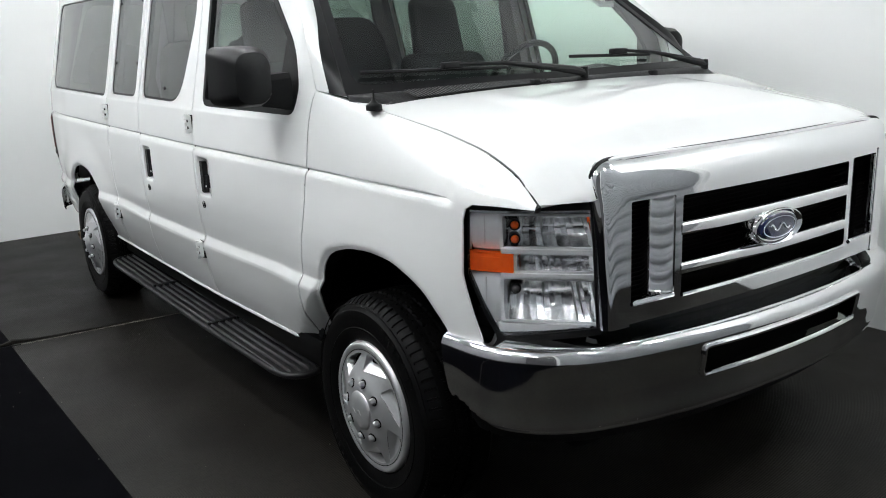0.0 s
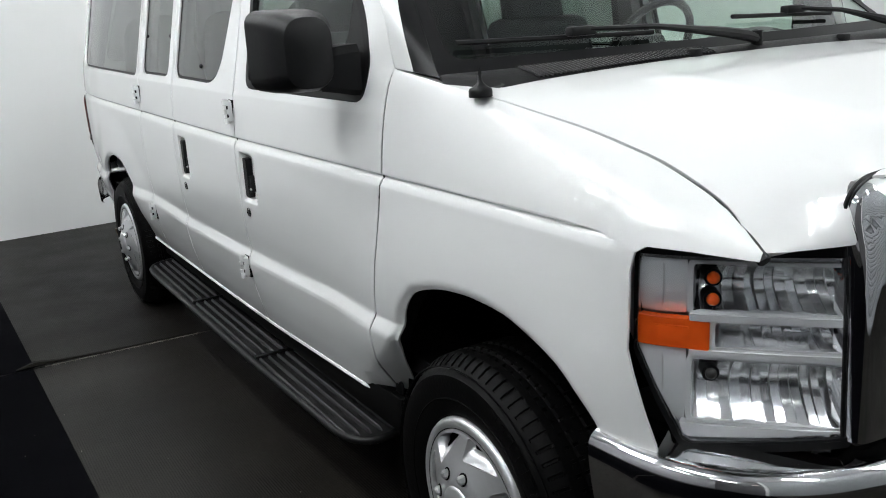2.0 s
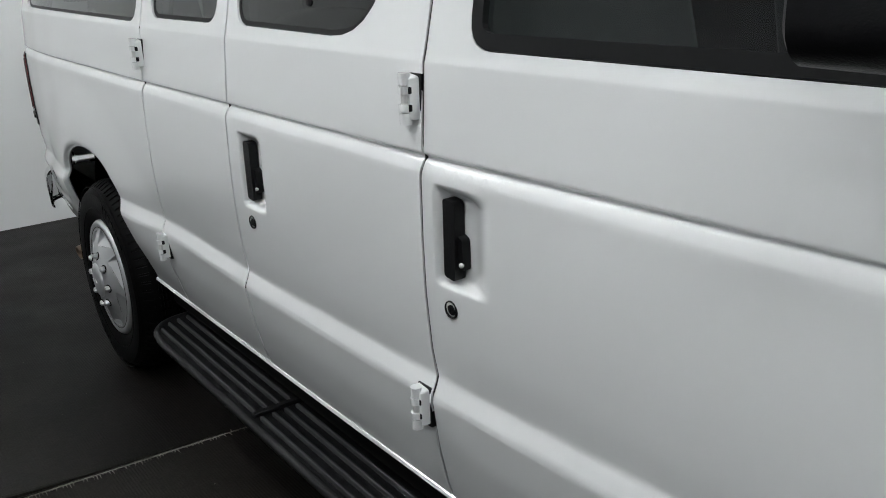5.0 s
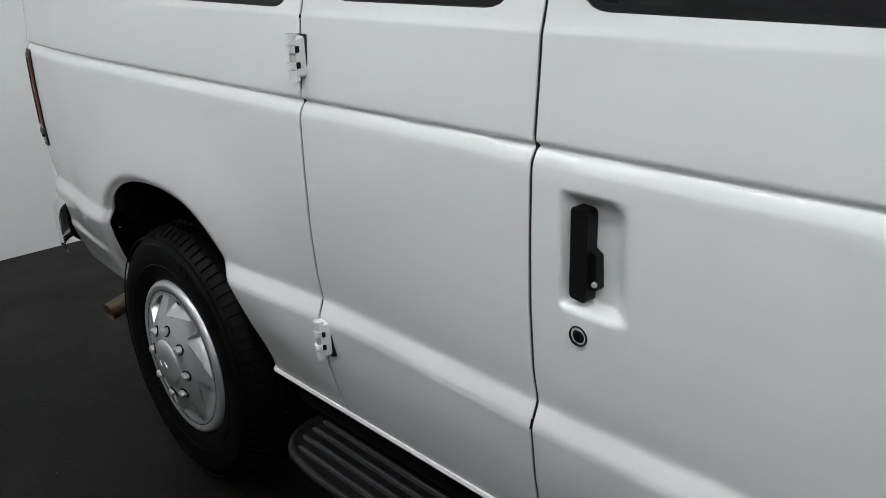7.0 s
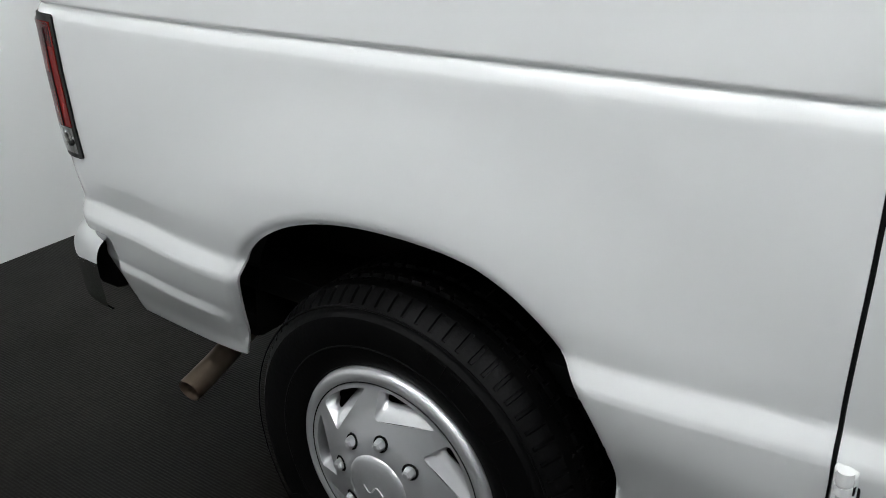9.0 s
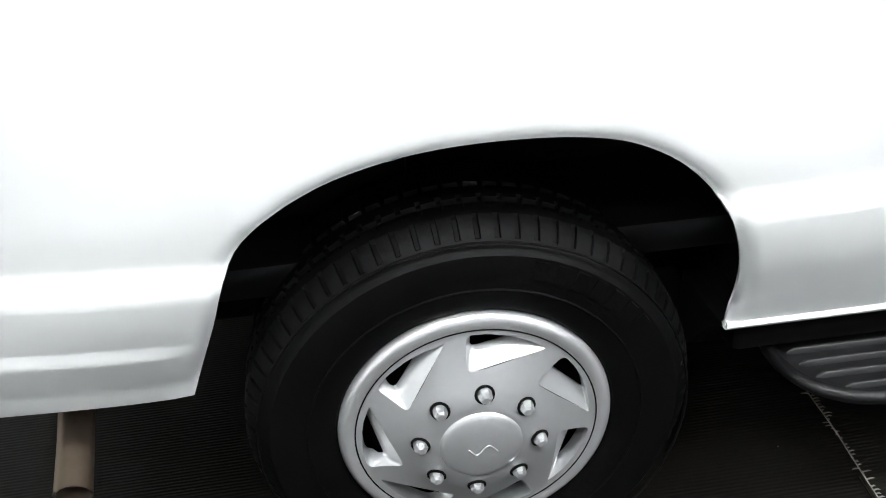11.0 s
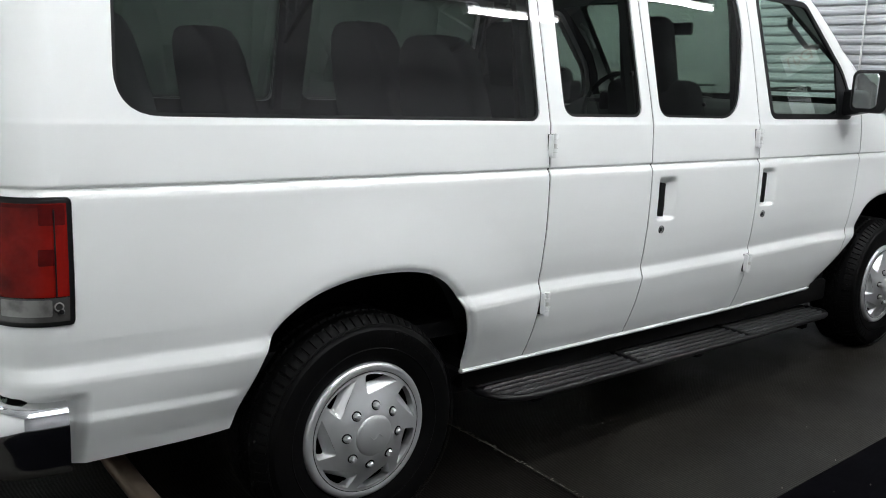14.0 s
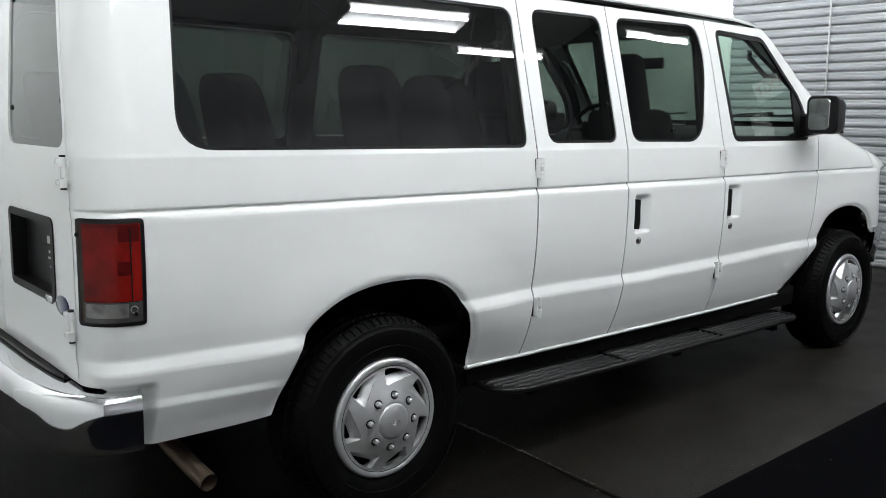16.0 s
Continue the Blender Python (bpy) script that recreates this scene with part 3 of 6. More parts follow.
skin("driver_side_panel", [far_loop, W_REAR, W_MID, W_FRONT], L, M_PAINT, van, rows=ROWS, step=0.06, flip=True)

# inner lining, seen in the door gaps and through the glass
for nm, surf, flip, wins in (("inner_lining", R_IN, False, (W_REAR, W_SMALL, W_DOOR, W_FRONT)), ("inner_lining", L_IN, True, (W_REAR, W_MID, W_FRONT))):
    loop = [(REAR_END, 1.85), (REAR_END, 0.62), (-4.40, 0.59), (-4.40, 0.40), (-4.01, 0.40), (-3.95, 0.60), (-3.86, 0.74), (-3.70, 0.83), (-3.50, 0.845), (-3.30, 0.825), (-3.17, 0.74), (-3.10, 0.60), (-3.09, 0.40)] + [(-3.0, 0.40), (-0.64, 0.40), (-0.50, 0.58), (-0.42, 0.68), (-0.385, 0.80), (-0.34, 1.30)] + shift(PILLAR, -0.015)
    skin(nm, [loop] + [loop_inset(w, -0.012) for w in wins], surf, M_TRIM, van, step=0.08, rim=0.004, flip=flip, label="dark inner body lining")

# Black strips laid into the door gaps so that the seams stay dark.
DEEP = hull(-1, 0.0055)
for line in (SEAM_R, SEAM_S, SEAM_F, SEAM_FF, [(REAR_END - GAP, 1.85), (REAR_END - GAP, 1.4), (REAR_END - GAP, 1.0), (REAR_END - GAP, 0.57)]):
    bm = bmesh.new()
    tube(bm, [DEEP(u, v) for u, v in dense(line + line[-2:0:-1], 0.03)[:sum(max(1, math.ceil(math.dist(a, b) / 0.03)) for a, b in zip(line, line[1:])) + 1]], 0.0042, 6)
    part("door_seal", bm, M_TRIM, van, "black seal strip added to darken the door gap")

# glass
for owner, loop, surf, flip in ((quarter, W_REAR, R_GLASS, False), (side_door_b, W_SMALL, R_GLASS, False), (side_door_a, W_DOOR, R_GLASS, False),
                                (van, W_REAR, L_GLASS, True), (van, W_MID, L_GLASS, True)):
    g = skin("window_glass", [loop_inset(loop, -0.006)], surf, M_TINT, owner, label="dark tinted window glass", step=0.06, rim=0.004, flip=flip)
    g.visible_shadow = False
    skin("window_gasket", [loop_inset(loop, 0.0008), loop_inset(loop, 0.010)], above_belt(hull(1 if flip else -1, 0.0060)), M_TRIM, g, label="thin black rubber gasket", step=0.05, rim=0.004, flip=flip)
for owner, surf, off2, sgn, flip in ((front_door, above_belt(hull(-1, 0.010)), hull(-1, -0.001), -1, False), (van, above_belt(hull(1, 0.010)), hull(1, -0.001), 1, True)):
    g = skin("window_glass", [loop_inset(W_FRONT, 0.0)], surf, M_CLEAR, owner, label="clear green-tinted door glass", step=0.06, rim=0.004, flip=flip)
    g.visible_shadow = False
    skin("window_seal", [loop_inset(W_FRONT, 0.002), loop_inset(W_FRONT, 0.026)], off2, M_TRIM, owner, label="black rubber window seal", step=0.05, rim=0.012, flip=flip)
# sail panel at the foot of the pillar and the upright divider
skin("mirror_sail", [[(-0.665, 1.275), (-0.520, 1.275), (-0.515, 1.36), (-0.572, 1.495), (-0.64, 1.55)]], hull(-1, 0.004), M_BLACK, front_door, label="black mirror sail panel", step=0.05, rim=0.01)

# screws of the pop-out windows
for owner, pts in ((side_door_b, [(-2.690, 1.43), (-2.305, 1.43), (-2.698, 1.74), (-2.318, 1.74)]), (side_door_a, [(-1.848, 1.320)])):
    for u, v in pts:
        bm = bmesh.new()
        lathe(bm, [(0.0, 0.0), (0.006, 0.0), (0.0085, 0.004), (0.0085, 0.012)], 12)
        x, y, z = R_GLASS(u, v)
        ob = part("window_screw", bm, M_TRIM, owner)
        ob.matrix_basis = pose(x, y - 0.005, z)

# sills
for sgn in (-1, 1):
    bm = bmesh.new()
    xs = [*np.linspace(-3.110, -0.72, 36), -0.69, -0.66, -0.63, -0.60, -0.575]
    sec = [(0.922, 0.400), (0.930, 0.395), (0.932, 0.388), (0.927, 0.381), (0.916, 0.379), (0.908, 0.386)]
    lofted(bm, [[(x, sgn * (y + PLAN(x) - arch_tuck(x, 0.39)), z) for y, z in sec] for x in xs], True, True)
    part("sill", bm, M_PAINT, van)
    bm = bmesh.new()
    lofted(bm, [[(x, sgn * (y + PLAN(x) - arch_tuck(x, 0.39)), z) for y, z in ((0.912, 0.381), (0.87, 0.352), (0.83, 0.30), (0.79, 0.25), (0.74, 0.25), (0.74, 0.381))] for x in xs], True, True)
    part("rocker_panel", bm, M_TRIM, van, "black rocker panel")

# rear doors
for sgn, surf, flip in ((-1, R, False), (1, L, True)):
    wl = round_corners([(REAR_U - 0.625, 1.262), (REAR_U - 0.03, 1.262), (REAR_U - 0.05, 1.80), (REAR_U - 0.605, 1.80)], 0.07, 5)
    door_loop = [(CENTRE_U + GAP, 1.86), (CENTRE_U + GAP, 0.566), (REAR_END - 2 * GAP, 0.566), (REAR_END - 2 * GAP, 1.86)]
    holes = [wl]
    plate = round_corners([(REAR_U - 0.645, 0.79), (REAR_U - 0.195, 0.79), (REAR_U - 0.195, 1.035), (REAR_U - 0.645, 1.035)], 0.02, 3)
    if sgn < 0:
        holes.append(plate)
    d = skin("rear_door", [rowed(door_loop)] + holes, surf, M_PAINT, van, rows=ROWS, flip=flip, step=0.05)
    g = skin("window_glass", [loop_inset(wl, -0.006)], hull(sgn, 0.007), M_TINT, d, label="dark tinted window glass", step=0.08, rim=0.004, flip=flip)
    g.visible_shadow = False
    if sgn < 0:
        skin("plate_recess", [loop_inset(plate, -0.004)], hull(-1, 0.045), M_TRIM, d, label="black number plate recess", step=0.08, rim=0.004)
        skin("plate_frame", [loop_inset(plate, -0.012), loop_inset(plate, 0.014)], hull(-1, -0.004), M_TRIM, d, label="black plate frame", step=0.05, rim=0.05)
        for k, (z0, z1, a, b) in enumerate(((0.950, 0.974, 0.265, 0.335), (0.920, 0.927, 0.270, 0.325), (0.900, 0.906, 0.270, 0.335), (0.872, 0.878, 0.270, 0.315))):
            skin("plate_bar", [[(REAR_U - b, z0), (REAR_U - a, z0), (REAR_U - a, z1), (REAR_U - b, z1)]], hull(-1, 0.025), M_LIGHTGREY, d, label="pale unreadable line on the plate insert", rim=0.003)
        for uu, zz in ((0.05, 1.53), (0.055, 1.40), (0.595, 1.38), (0.06, 1.74), (0.585, 1.74)):
            bm = bmesh.new()
            lathe(bm, [(0.0, 0.0), (0.006, 0.0), (0.009, 0.004), (0.009, 0.012)], 12)
            ob = part("window_screw", bm, M_TRIM, d)
            x, y, z = R(REAR_U - uu, zz)
            ob.matrix_basis = pose(x + 0.002, y, z, 0, 0, -90)
        bm = bmesh.new()
        x, y, z = R(REAR_U - 0.125, 0.785)
        lofted(bm, [[(x + 0.004 - k * 0.008, y + 0.058 * s * math.cos(a), z + 0.030 * s * math.sin(a)) for a in np.linspace(0, math.tau, 24, False)] for k, s in ((0, 1.0), (1, 1.0), (1.3, 0.85))])
        part("badge", bm, M_BLUE, d, "small dark blue oval badge")
        bm = bmesh.new()
        box(bm, x - 0.006, x + 0.004, y + 0.09, y + 0.16, z - 0.012, z + 0.012, 0.003)
        part("model_badge", bm, M_CHROME_DULL, d, "small chrome badge bar")


def hinge(x0, x1, Z, owner, label="white painted exterior door hinge", h=0.084):
    """A cast strap hinge: a leaf standing off the door, a barrel of three knuckles with a slot, and the dark cut-out behind."""
    y = -side_y((x0 + x1) / 2, Z)
    xm = (x0 + x1) / 2
    bm = bmesh.new()
    loop = round_corners([(x0 + 0.002, Z - h * 0.47), (x1 - 0.003, Z - h * 0.42), (x1 - 0.003, Z + h * 0.42), (x0 + 0.002, Z + h * 0.47)], 0.005, 3)
    lofted(bm, [[(a, y + 0.008, b) for a, b in loop], [(a, y - 0.010, b) for a, b in loop], [(xm + (a - xm) * 0.82, y - 0.019, Z + (b - Z) * 0.94) for a, b in loop]])
    ob = part("hinge", bm, M_PAINT, owner, label, 25)
    for a, b, r in ((0.27, 0.5, 0.0105), (0.10, 0.25, 0.0112), (-0.25, -0.10, 0.0112), (-0.5, -0.27, 0.0105)):
        bm = bmesh.new()
        tube(bm, [(xm, y - 0.0195, Z + h * a), (xm, y - 0.0195, Z + h * b)], r, 14)
        part("knuckle", bm, M_PAINT, ob)
    bm = bmesh.new()
    tube(bm, [(xm, y - 0.0195, Z - h * 0.28), (xm, y - 0.0195, Z + h * 0.28)], 0.0072, 10)
    part("hinge_pin", bm, M_LIGHTGREY, ob, "grey hinge pin")
    for k in (-1, 1):
        bm = bmesh.new()
        box(bm, xm + 0.0075, xm + 0.0135, y - 0.0205, y - 0.012, Z + k * h * 0.17 - 0.006, Z + k * h * 0.17 + 0.006, 0.001, 1)
        part("hinge_notch", bm, M_TRIM, ob, "dark notch beside the knuckle")
    bm = bmesh.new()
    box(bm, x0 - 0.0005, x1 + 0.0005, y - 0.0012, y + 0.010, Z - h * 0.49, Z + h * 0.47, 0.001, 1)
    part("hinge_gasket", bm, M_TRIM, ob, "dark cut-out behind the hinge")


for x0, x1, Z, ow in ((-1.482, -1.446, 1.180, side_door_a), (-1.484, -1.446, 0.618, side_door_a), (-2.804, -2.770, 1.167, side_door_b), (-2.800, -2.766, 0.603, side_door_b)):
    hinge(x0, x1, Z, ow)
for Z in (1.195, 0.745):
    x, y, z = R(REAR_U - 0.012, Z)
    bm = bmesh.new()
    box(bm, x - 0.012, x + 0.010, y - 0.010, y + 0.034, z - 0.036, z + 0.036, 0.004)
    hb = part("hinge", bm, M_PAINT, van, "white painted rear door hinge")
    for k in (-1, 1):
        bm = bmesh.new()
        box(bm, x - 0.026, x - 0.004, y - 0.004, y + 0.036, z + k * 0.031 - 0.008, z + k * 0.031 + 0.008, 0.004)
        part("hinge_strap", bm, M_PAINT, hb)
        bm = bmesh.new()
        tube(bm, [(x - 0.016, y - 0.010, z + k * 0.031 - 0.013), (x - 0.016, y - 0.010, z + k * 0.031 + 0.013)], 0.011, 12)
        part("knuckle", bm, M_PAINT, hb)
        bm = bmesh.new()
        tube(bm, [(x - 0.016, y - 0.010, z + k * 0.031 + k * 0.013), (x - 0.016, y - 0.010, z + k * 0.031 + k * 0.019)], 0.009, 10)
        part("hinge_pin", bm, M_TRIM, hb, "dark end of the hinge pin")


def door_handle(x0, owner, up=0.0):
    """A black upright paddle handle in its pocket, with a thumb latch and the lock under it."""
    y = -(SIDE(0.94) + PLAN(x0))
    bm = bmesh.new()
    loop = round_corners([(x0 + 0.010, 0.876), (x0 + 0.040, 0.872), (x0 + 0.042, 1.008), (x0 + 0.012, 1.012)], 0.008, 4)
    prism(bm, loop, lambda a, b, d: (a, y + 0.029 - d, b + up), 0.022)
    h = part("door_handle", bm, M_BLACK, owner, "black upright paddle handle")
    bm = bmesh.new()
    prism(bm, round_corners([(x0 + 0.038, 0.892), (x0 + 0.053, 0.893), (x0 + 0.052, 0.945), (x0 + 0.039, 0.952)], 0.004, 3), lambda a, b, d: (a, y + 0.031 - d, b + up), 0.017)
    part("latch", bm, M_TRIM, h)
    bm = bmesh.new()
    bmesh.ops.create_uvsphere(bm, u_segments=8, v_segments=6, radius=0.0045)
    s = part("screw", bm, M_LIGHTGREY, h)
    s.matrix_basis = pose(x0 + 0.050, y + 0.013, 0.903 + up)
    bm = bmesh.new()
    lathe(bm, [(0.0125, 0.004), (0.0135, -0.002), (0.0150, -0.003), (0.0165, 0.0), (0.0165, 0.01)], 28)
    ring = part("door_lock", bm, M_TRIM, owner, "black ringed door lock")
    ring.matrix_basis = pose(x0 + 0.031, -side_y(x0 + 0.03, 0.822 + up), 0.822 + up)
    bm = bmesh.new()
    lathe(bm, [(0.0, -0.001), (0.010, -0.0005), (0.0128, 0.003), (0.0128, 0.01)], 24)
    part("lock_face", bm, M_CHROME_DULL, ring, "polished lock face")
    bm = bmesh.new()
    lathe(bm, [(0.0, -0.0022), (0.0075, -0.002), (0.0085, 0.001)], 20)
    part("lock_barrel", bm, M_TRIM, ring)
    bm = bmesh.new()
    box(bm, -0.0010, 0.0010, -0.0028, 0.002, -0.005, 0.005)
    part("keyhole", bm, M_CHROME_DULL, ring)


door_handle(-2.160, side_door_a)
door_handle(-1.402, front_door, 0.014)

# tail light, wrapped round the corner
tail = skin("tail_light", [loop_inset(TAIL, 0.002), loop_inset(TAIL, 0.019)], hull(-1, -0.004), M_TRIM, van, "tail light with black bezel, red over clear lens", rim=0.02, step=0.02)
skin("side_strip", [[(-4.584, 0.766), (-4.566, 0.766), (-4.566, 1.054), (-4.584, 1.054)]], hull(-1, -0.005), M_BROWN, tail, "smoky brown edge strip", step=0.02, rim=0.01)
lens_red = skin("red_lens", [[(-4.566, 0.828), (-4.402, 0.828), (-4.402, 1.054), (-4.566, 1.054)]], hull(-1, -0.006), M_RED, tail, "red lens", step=0.02, rim=0.01)
for a, b, c, d in ((-4.462, -4.406, 1.002, 1.050), (-4.466, -4.432, 0.905, 0.945), (-4.560, -4.408, 1.044, 1.052)):
    skin("lens_cell", [rounded(a, b, c, d, 0.003, 2)], hull(-1, -0.0065), M_RED_DARK, lens_red, "darker cell of the red lens", step=0.02, rim=0.002)
clear = skin("clear_lens", [[(-4.566, 0.766), (-4.402, 0.766), (-4.402, 0.826), (-4.566, 0.826)]], hull(-1, -0.006), M_SMOKE, tail, "smoky clear lens", step=0.02, rim=0.01)
skin("lens_window", [rounded(-4.560, -4.440, 0.780, 0.822, 0.004, 2)], hull(-1, -0.0065), M_CLEARISH, clear, "paler reversing lamp window", step=0.02, rim=0.002)
OUTER = hull(-1, -0.0068)
bm = bmesh.new()
tube(bm, [OUTER(-4.430, z) for z in (0.83, 0.88, 0.93, 0.985, 1.04)], 0.0018, 6)
part("lens_rib", bm, M_TRIM, tail)
bm = bmesh.new()
x, y, z = OUTER(-4.426, 0.803)
tube(bm, [(x + 0.010 * math.cos(t), y, z + 0.010 * math.sin(t)) for t in np.linspace(0, math.tau, 17)], 0.0022, 5, False)
part("bulb_ring", bm, M_CLEARISH, clear, "pale ring round the screw")
for uu, zz in ((-4.420, 0.790), (-4.590, 1.02)):
    bm = bmesh.new()
    lathe(bm, [(0.0, -0.012), (0.006, -0.011), (0.008, -0.006), (0.008, 0.004)], 10)
    ob = part("lens_screw", bm, M_TRIM, tail)
    ob.matrix_basis = pose(*R(uu, zz), 0, 0, -40 if uu < -4.5 else -10)

# ---------------------------------------------------------------- roof, pillars, windscreen
def roof_fn(u, v):
    x = -0.93 - 3.50 * u
    w = 0.83 + PLAN(x) * 0.8
    a = (v - 0.5) * 2
    z = 1.885 + 0.185 * (max(0.0, 1 - abs(a) ** 2.6) ** 0.62) * smooth(-0.02, 0.22, u) * (1 - 0.6 * smooth(0.93, 1.0, u)) + 0.012 * (1 - a * a)
    return (x - 0.02 * (1 - a * a) + (0.10 * (1 - a * a) if u < 0.05 else 0), a * w, z)


grid("roof", roof_fn, 40, 40, M_PAINT, van)
for sgn in (-1, 1):
    bm = bmesh.new()
    path = [(-4.36, sgn * 0.79, 1.86), (-4.1, sgn * 0.822, 1.884), (-3.0, sgn * 0.84, 1.888), (-1.8, sgn * 0.836, 1.888), (-1.2, sgn * 0.822, 1.884), (-0.98, sgn * 0.80, 1.876), (-0.90, sgn * 0.78, 1.866)]
    tube(bm, path, [0.006, 0.012, 0.013, 0.013, 0.013, 0.012, 0.007], 8)
    part("drip_rail", bm, M_PAINT, van)
    # Black strip below the rail; the shade there is put into its colour.
    bm = bmesh.new()
    tube(bm, [(x, y + sgn * 0.008, z - 0.012) for x, y, z in path], 0.006, 6)
    part("rail_shadow_gap", bm, M_TRIM, van, "black strip for the shade under the drip rail")


def screen(y, Z):
    return (-0.12 - 0.10 * y * y - (Z - 1.33) * 1.333, y, Z)


def screen_edge(Z):
    return 0.895 - 0.426 * (Z - 1.323)


ws_loop = [(-screen_edge(z), z) for z in np.linspace(1.33, 1.89, 9)][::-1] + [(screen_edge(z), z) for z in np.linspace(1.33, 1.89, 9)]
ws_loop = round_corners(ws_loop, 0.02, 2)
ws = skin("windscreen", [ws_loop], screen, M_CLEAR, van, "clear green-tinted windscreen with black border", step=0.08, rim=0.005, flip=False)
ws.visible_shadow = False
clear_loop = round_corners([(sgn * (screen_edge(z) - 0.034), z) for sgn, z in ((-1, 1.862), (-1, 1.366), (1, 1.366), (1, 1.862))], 0.055, 6)
skin("screen_border", [ws_loop, clear_loop], lambda a, b: tuple(np.add(screen(a, b), (0.003, 0, 0.003))), M_TRIM, ws, "black screen border", step=0.05, rim=0.004)
for sgn in (-1, 1):
    hl = hull(sgn)
    def pillar(u, v, hl=hl, sgn=sgn):
        t = u * (len(PILLAR) - 1)
        i = min(int(t), len(PILLAR) - 2)
        f = t - i
        px, pz = (PILLAR[i][k] + (PILLAR[i + 1][k] - PILLAR[i][k]) * f for k in (0, 1))
        a = Vector(hl(px + GAP, pz))
        zz = 1.335 + (1.885 - 1.335) * u
        b = Vector(screen(sgn * (screen_edge(zz) - 0.004), zz))
        m = a.lerp(b, v)
        return m + Vector((0.35, sgn * 0.6, 0.3)) * 0.035 * math.sin(v * math.pi) * (1 - 0.3 * u) * (0.15 + 0.85 * smooth(0.0, 0.25, u))
    grid("windscreen_pillar", pillar, 24, 8, M_PAINT, van)

    def border(u, v, pillar=pillar, sgn=sgn):
        v0 = 0.46 + 0.34 * smooth(0.0, 0.6, u)
        return pillar(u, v0 + (1 - v0) * v) + Vector((0.35, sgn * 0.6, 0.3)) * 0.004
    grid("pillar_border", border, 24, 6, M_TRIM, ws, "black border beside the glass")

    def corner(u, v, hl=hl, sgn=sgn):
        X = -0.325 + 0.245 * u
        a = Vector(hl(X, HOOD_SEAM_Z(X) - 0.003))
        a.y -= sgn * (0.004 + 0.055 * u ** 2)
        a.z += 0.004
        return a.lerp(Vector((X, sgn * 0.79, HOOD_SEAM_Z(X) + 0.010)), v)
    grid("cowl_corner", corner, 14, 4, M_BLACK, van, "black plastic corner of the cowl")
for sgn in (-1, 1):
    hl = hull(sgn)
    grid("fender_shelf", lambda u, v, hl=hl, sgn=sgn: tuple(Vector(hl(-0.40 + 0.335 * u, HOOD_SEAM_Z(-0.40 + 0.335 * u) - 0.003)).lerp(Vector((-0.40 + 0.335 * u, sgn * 0.80, HOOD_SEAM_Z(-0.40 + 0.335 * u) + 0.004)), v)), 16, 4, M_PAINT, van)
skin("roof_header", [[(-0.70, 1.86), (0.70, 1.86), (0.66, 1.93), (-0.66, 1.93)]], lambda a, b: tuple(np.add(screen(a, b), (0.01, 0, 0.01))), M_PAINT, van, step=0.1)


# ---------------------------------------------------------------- bonnet and cowl
def hood_top(X, y):
    zs, ys = HOOD_SEAM_Z(X), HOOD_SEAM_Y(X)
    zc = 1.335 - 0.135 * max(0.0, X + 0.08) ** 1.1
    p = 2.4 + 3.6 * smooth(0.0, 0.6, X)
    a = min(1.0, abs(y) / ys)
    z = zs + (zc - zs) * (1 - a ** p)
    z += 0.010 * (1 - smooth(0.42, 0.54, abs(y))) * smooth(-0.1, 0.2, X)
    return z + (1.192 - z) * smooth(0.56, 0.73, X) * (1 - smooth(0.65, 0.73, abs(y)))


NOSE_Z, NOSE_R = 1.087, 0.115


def nose_x(y):
    return float(np.interp(abs(y), [0.50, 0.58, 0.63, 0.66, 0.70, 0.77, 0.842], [0.88, 0.84, 0.788, 0.752, 0.730, 0.704, 0.672]))


def hood_fn(s, y):
    """The bonnet; outside the grille it rolls over a round nose down to the headlight (s runs on along the roll)."""
    start = nose_x(y) - NOSE_R
    if s <= start:
        return (s, y, hood_top(s, y))
    a = min(1.5, (s - start) / NOSE_R)
    X = start + NOSE_R * math.sin(a)
    return (X, y, NOSE_Z + (hood_top(X, y) - NOSE_Z) * math.cos(a))


def nose_s(y, Z):
    """How far along the roll the bonnet comes down to Z."""
    ss = np.linspace(0.55, nose_x(y) - NOSE_R + 1.5 * NOSE_R, 160)
    zz = [hood_fn(s, y)[2] for s in ss]
    return float(np.interp(-Z, [-z for z in zz], ss))


hood_side = [(x, HOOD_SEAM_Y(x) - 0.0015) for x in np.linspace(-0.075, 0.60, 16)]
low_edge = [(nose_s(y, 1.093), y) for y in (0.835, 0.80, 0.77, 0.74, 0.715, 0.704, 0.7)]
corner_edge = [(nose_s(y, z), y) for y, z in [(0.6985, 1.100), (0.699, 1.110)] + [(0.624 + 0.0755 * math.cos(t), 1.1155 + 0.0755 * math.sin(t)) for t in np.linspace(0.05, 1.35, 10)]]
top_edge = [(0.714, 0.61), (0.719, 0.54), (0.727, 0.40), (0.738, 0.0)]
half = [(-0.060, 0.0), (-0.065, 0.4), (-0.075, 0.7)] + hood_side + [(0.64, 0.8395)] + low_edge + corner_edge + top_edge
hood_loop = half + [(x, -y) for x, y in reversed(half) if abs(y) > 1e-6]
hood_loop = [p for i, p in enumerate(hood_loop) if math.dist(p, hood_loop[i - 1]) > 1e-3]
skin("bonnet", [hood_loop], hood_fn, M_PAINT, van, step=0.03, rim=0.012, patches=[(0.48, 0.82, 0.56, 0.86, 0.010), (0.48, 0.82, -0.86, -0.56, 0.010)])
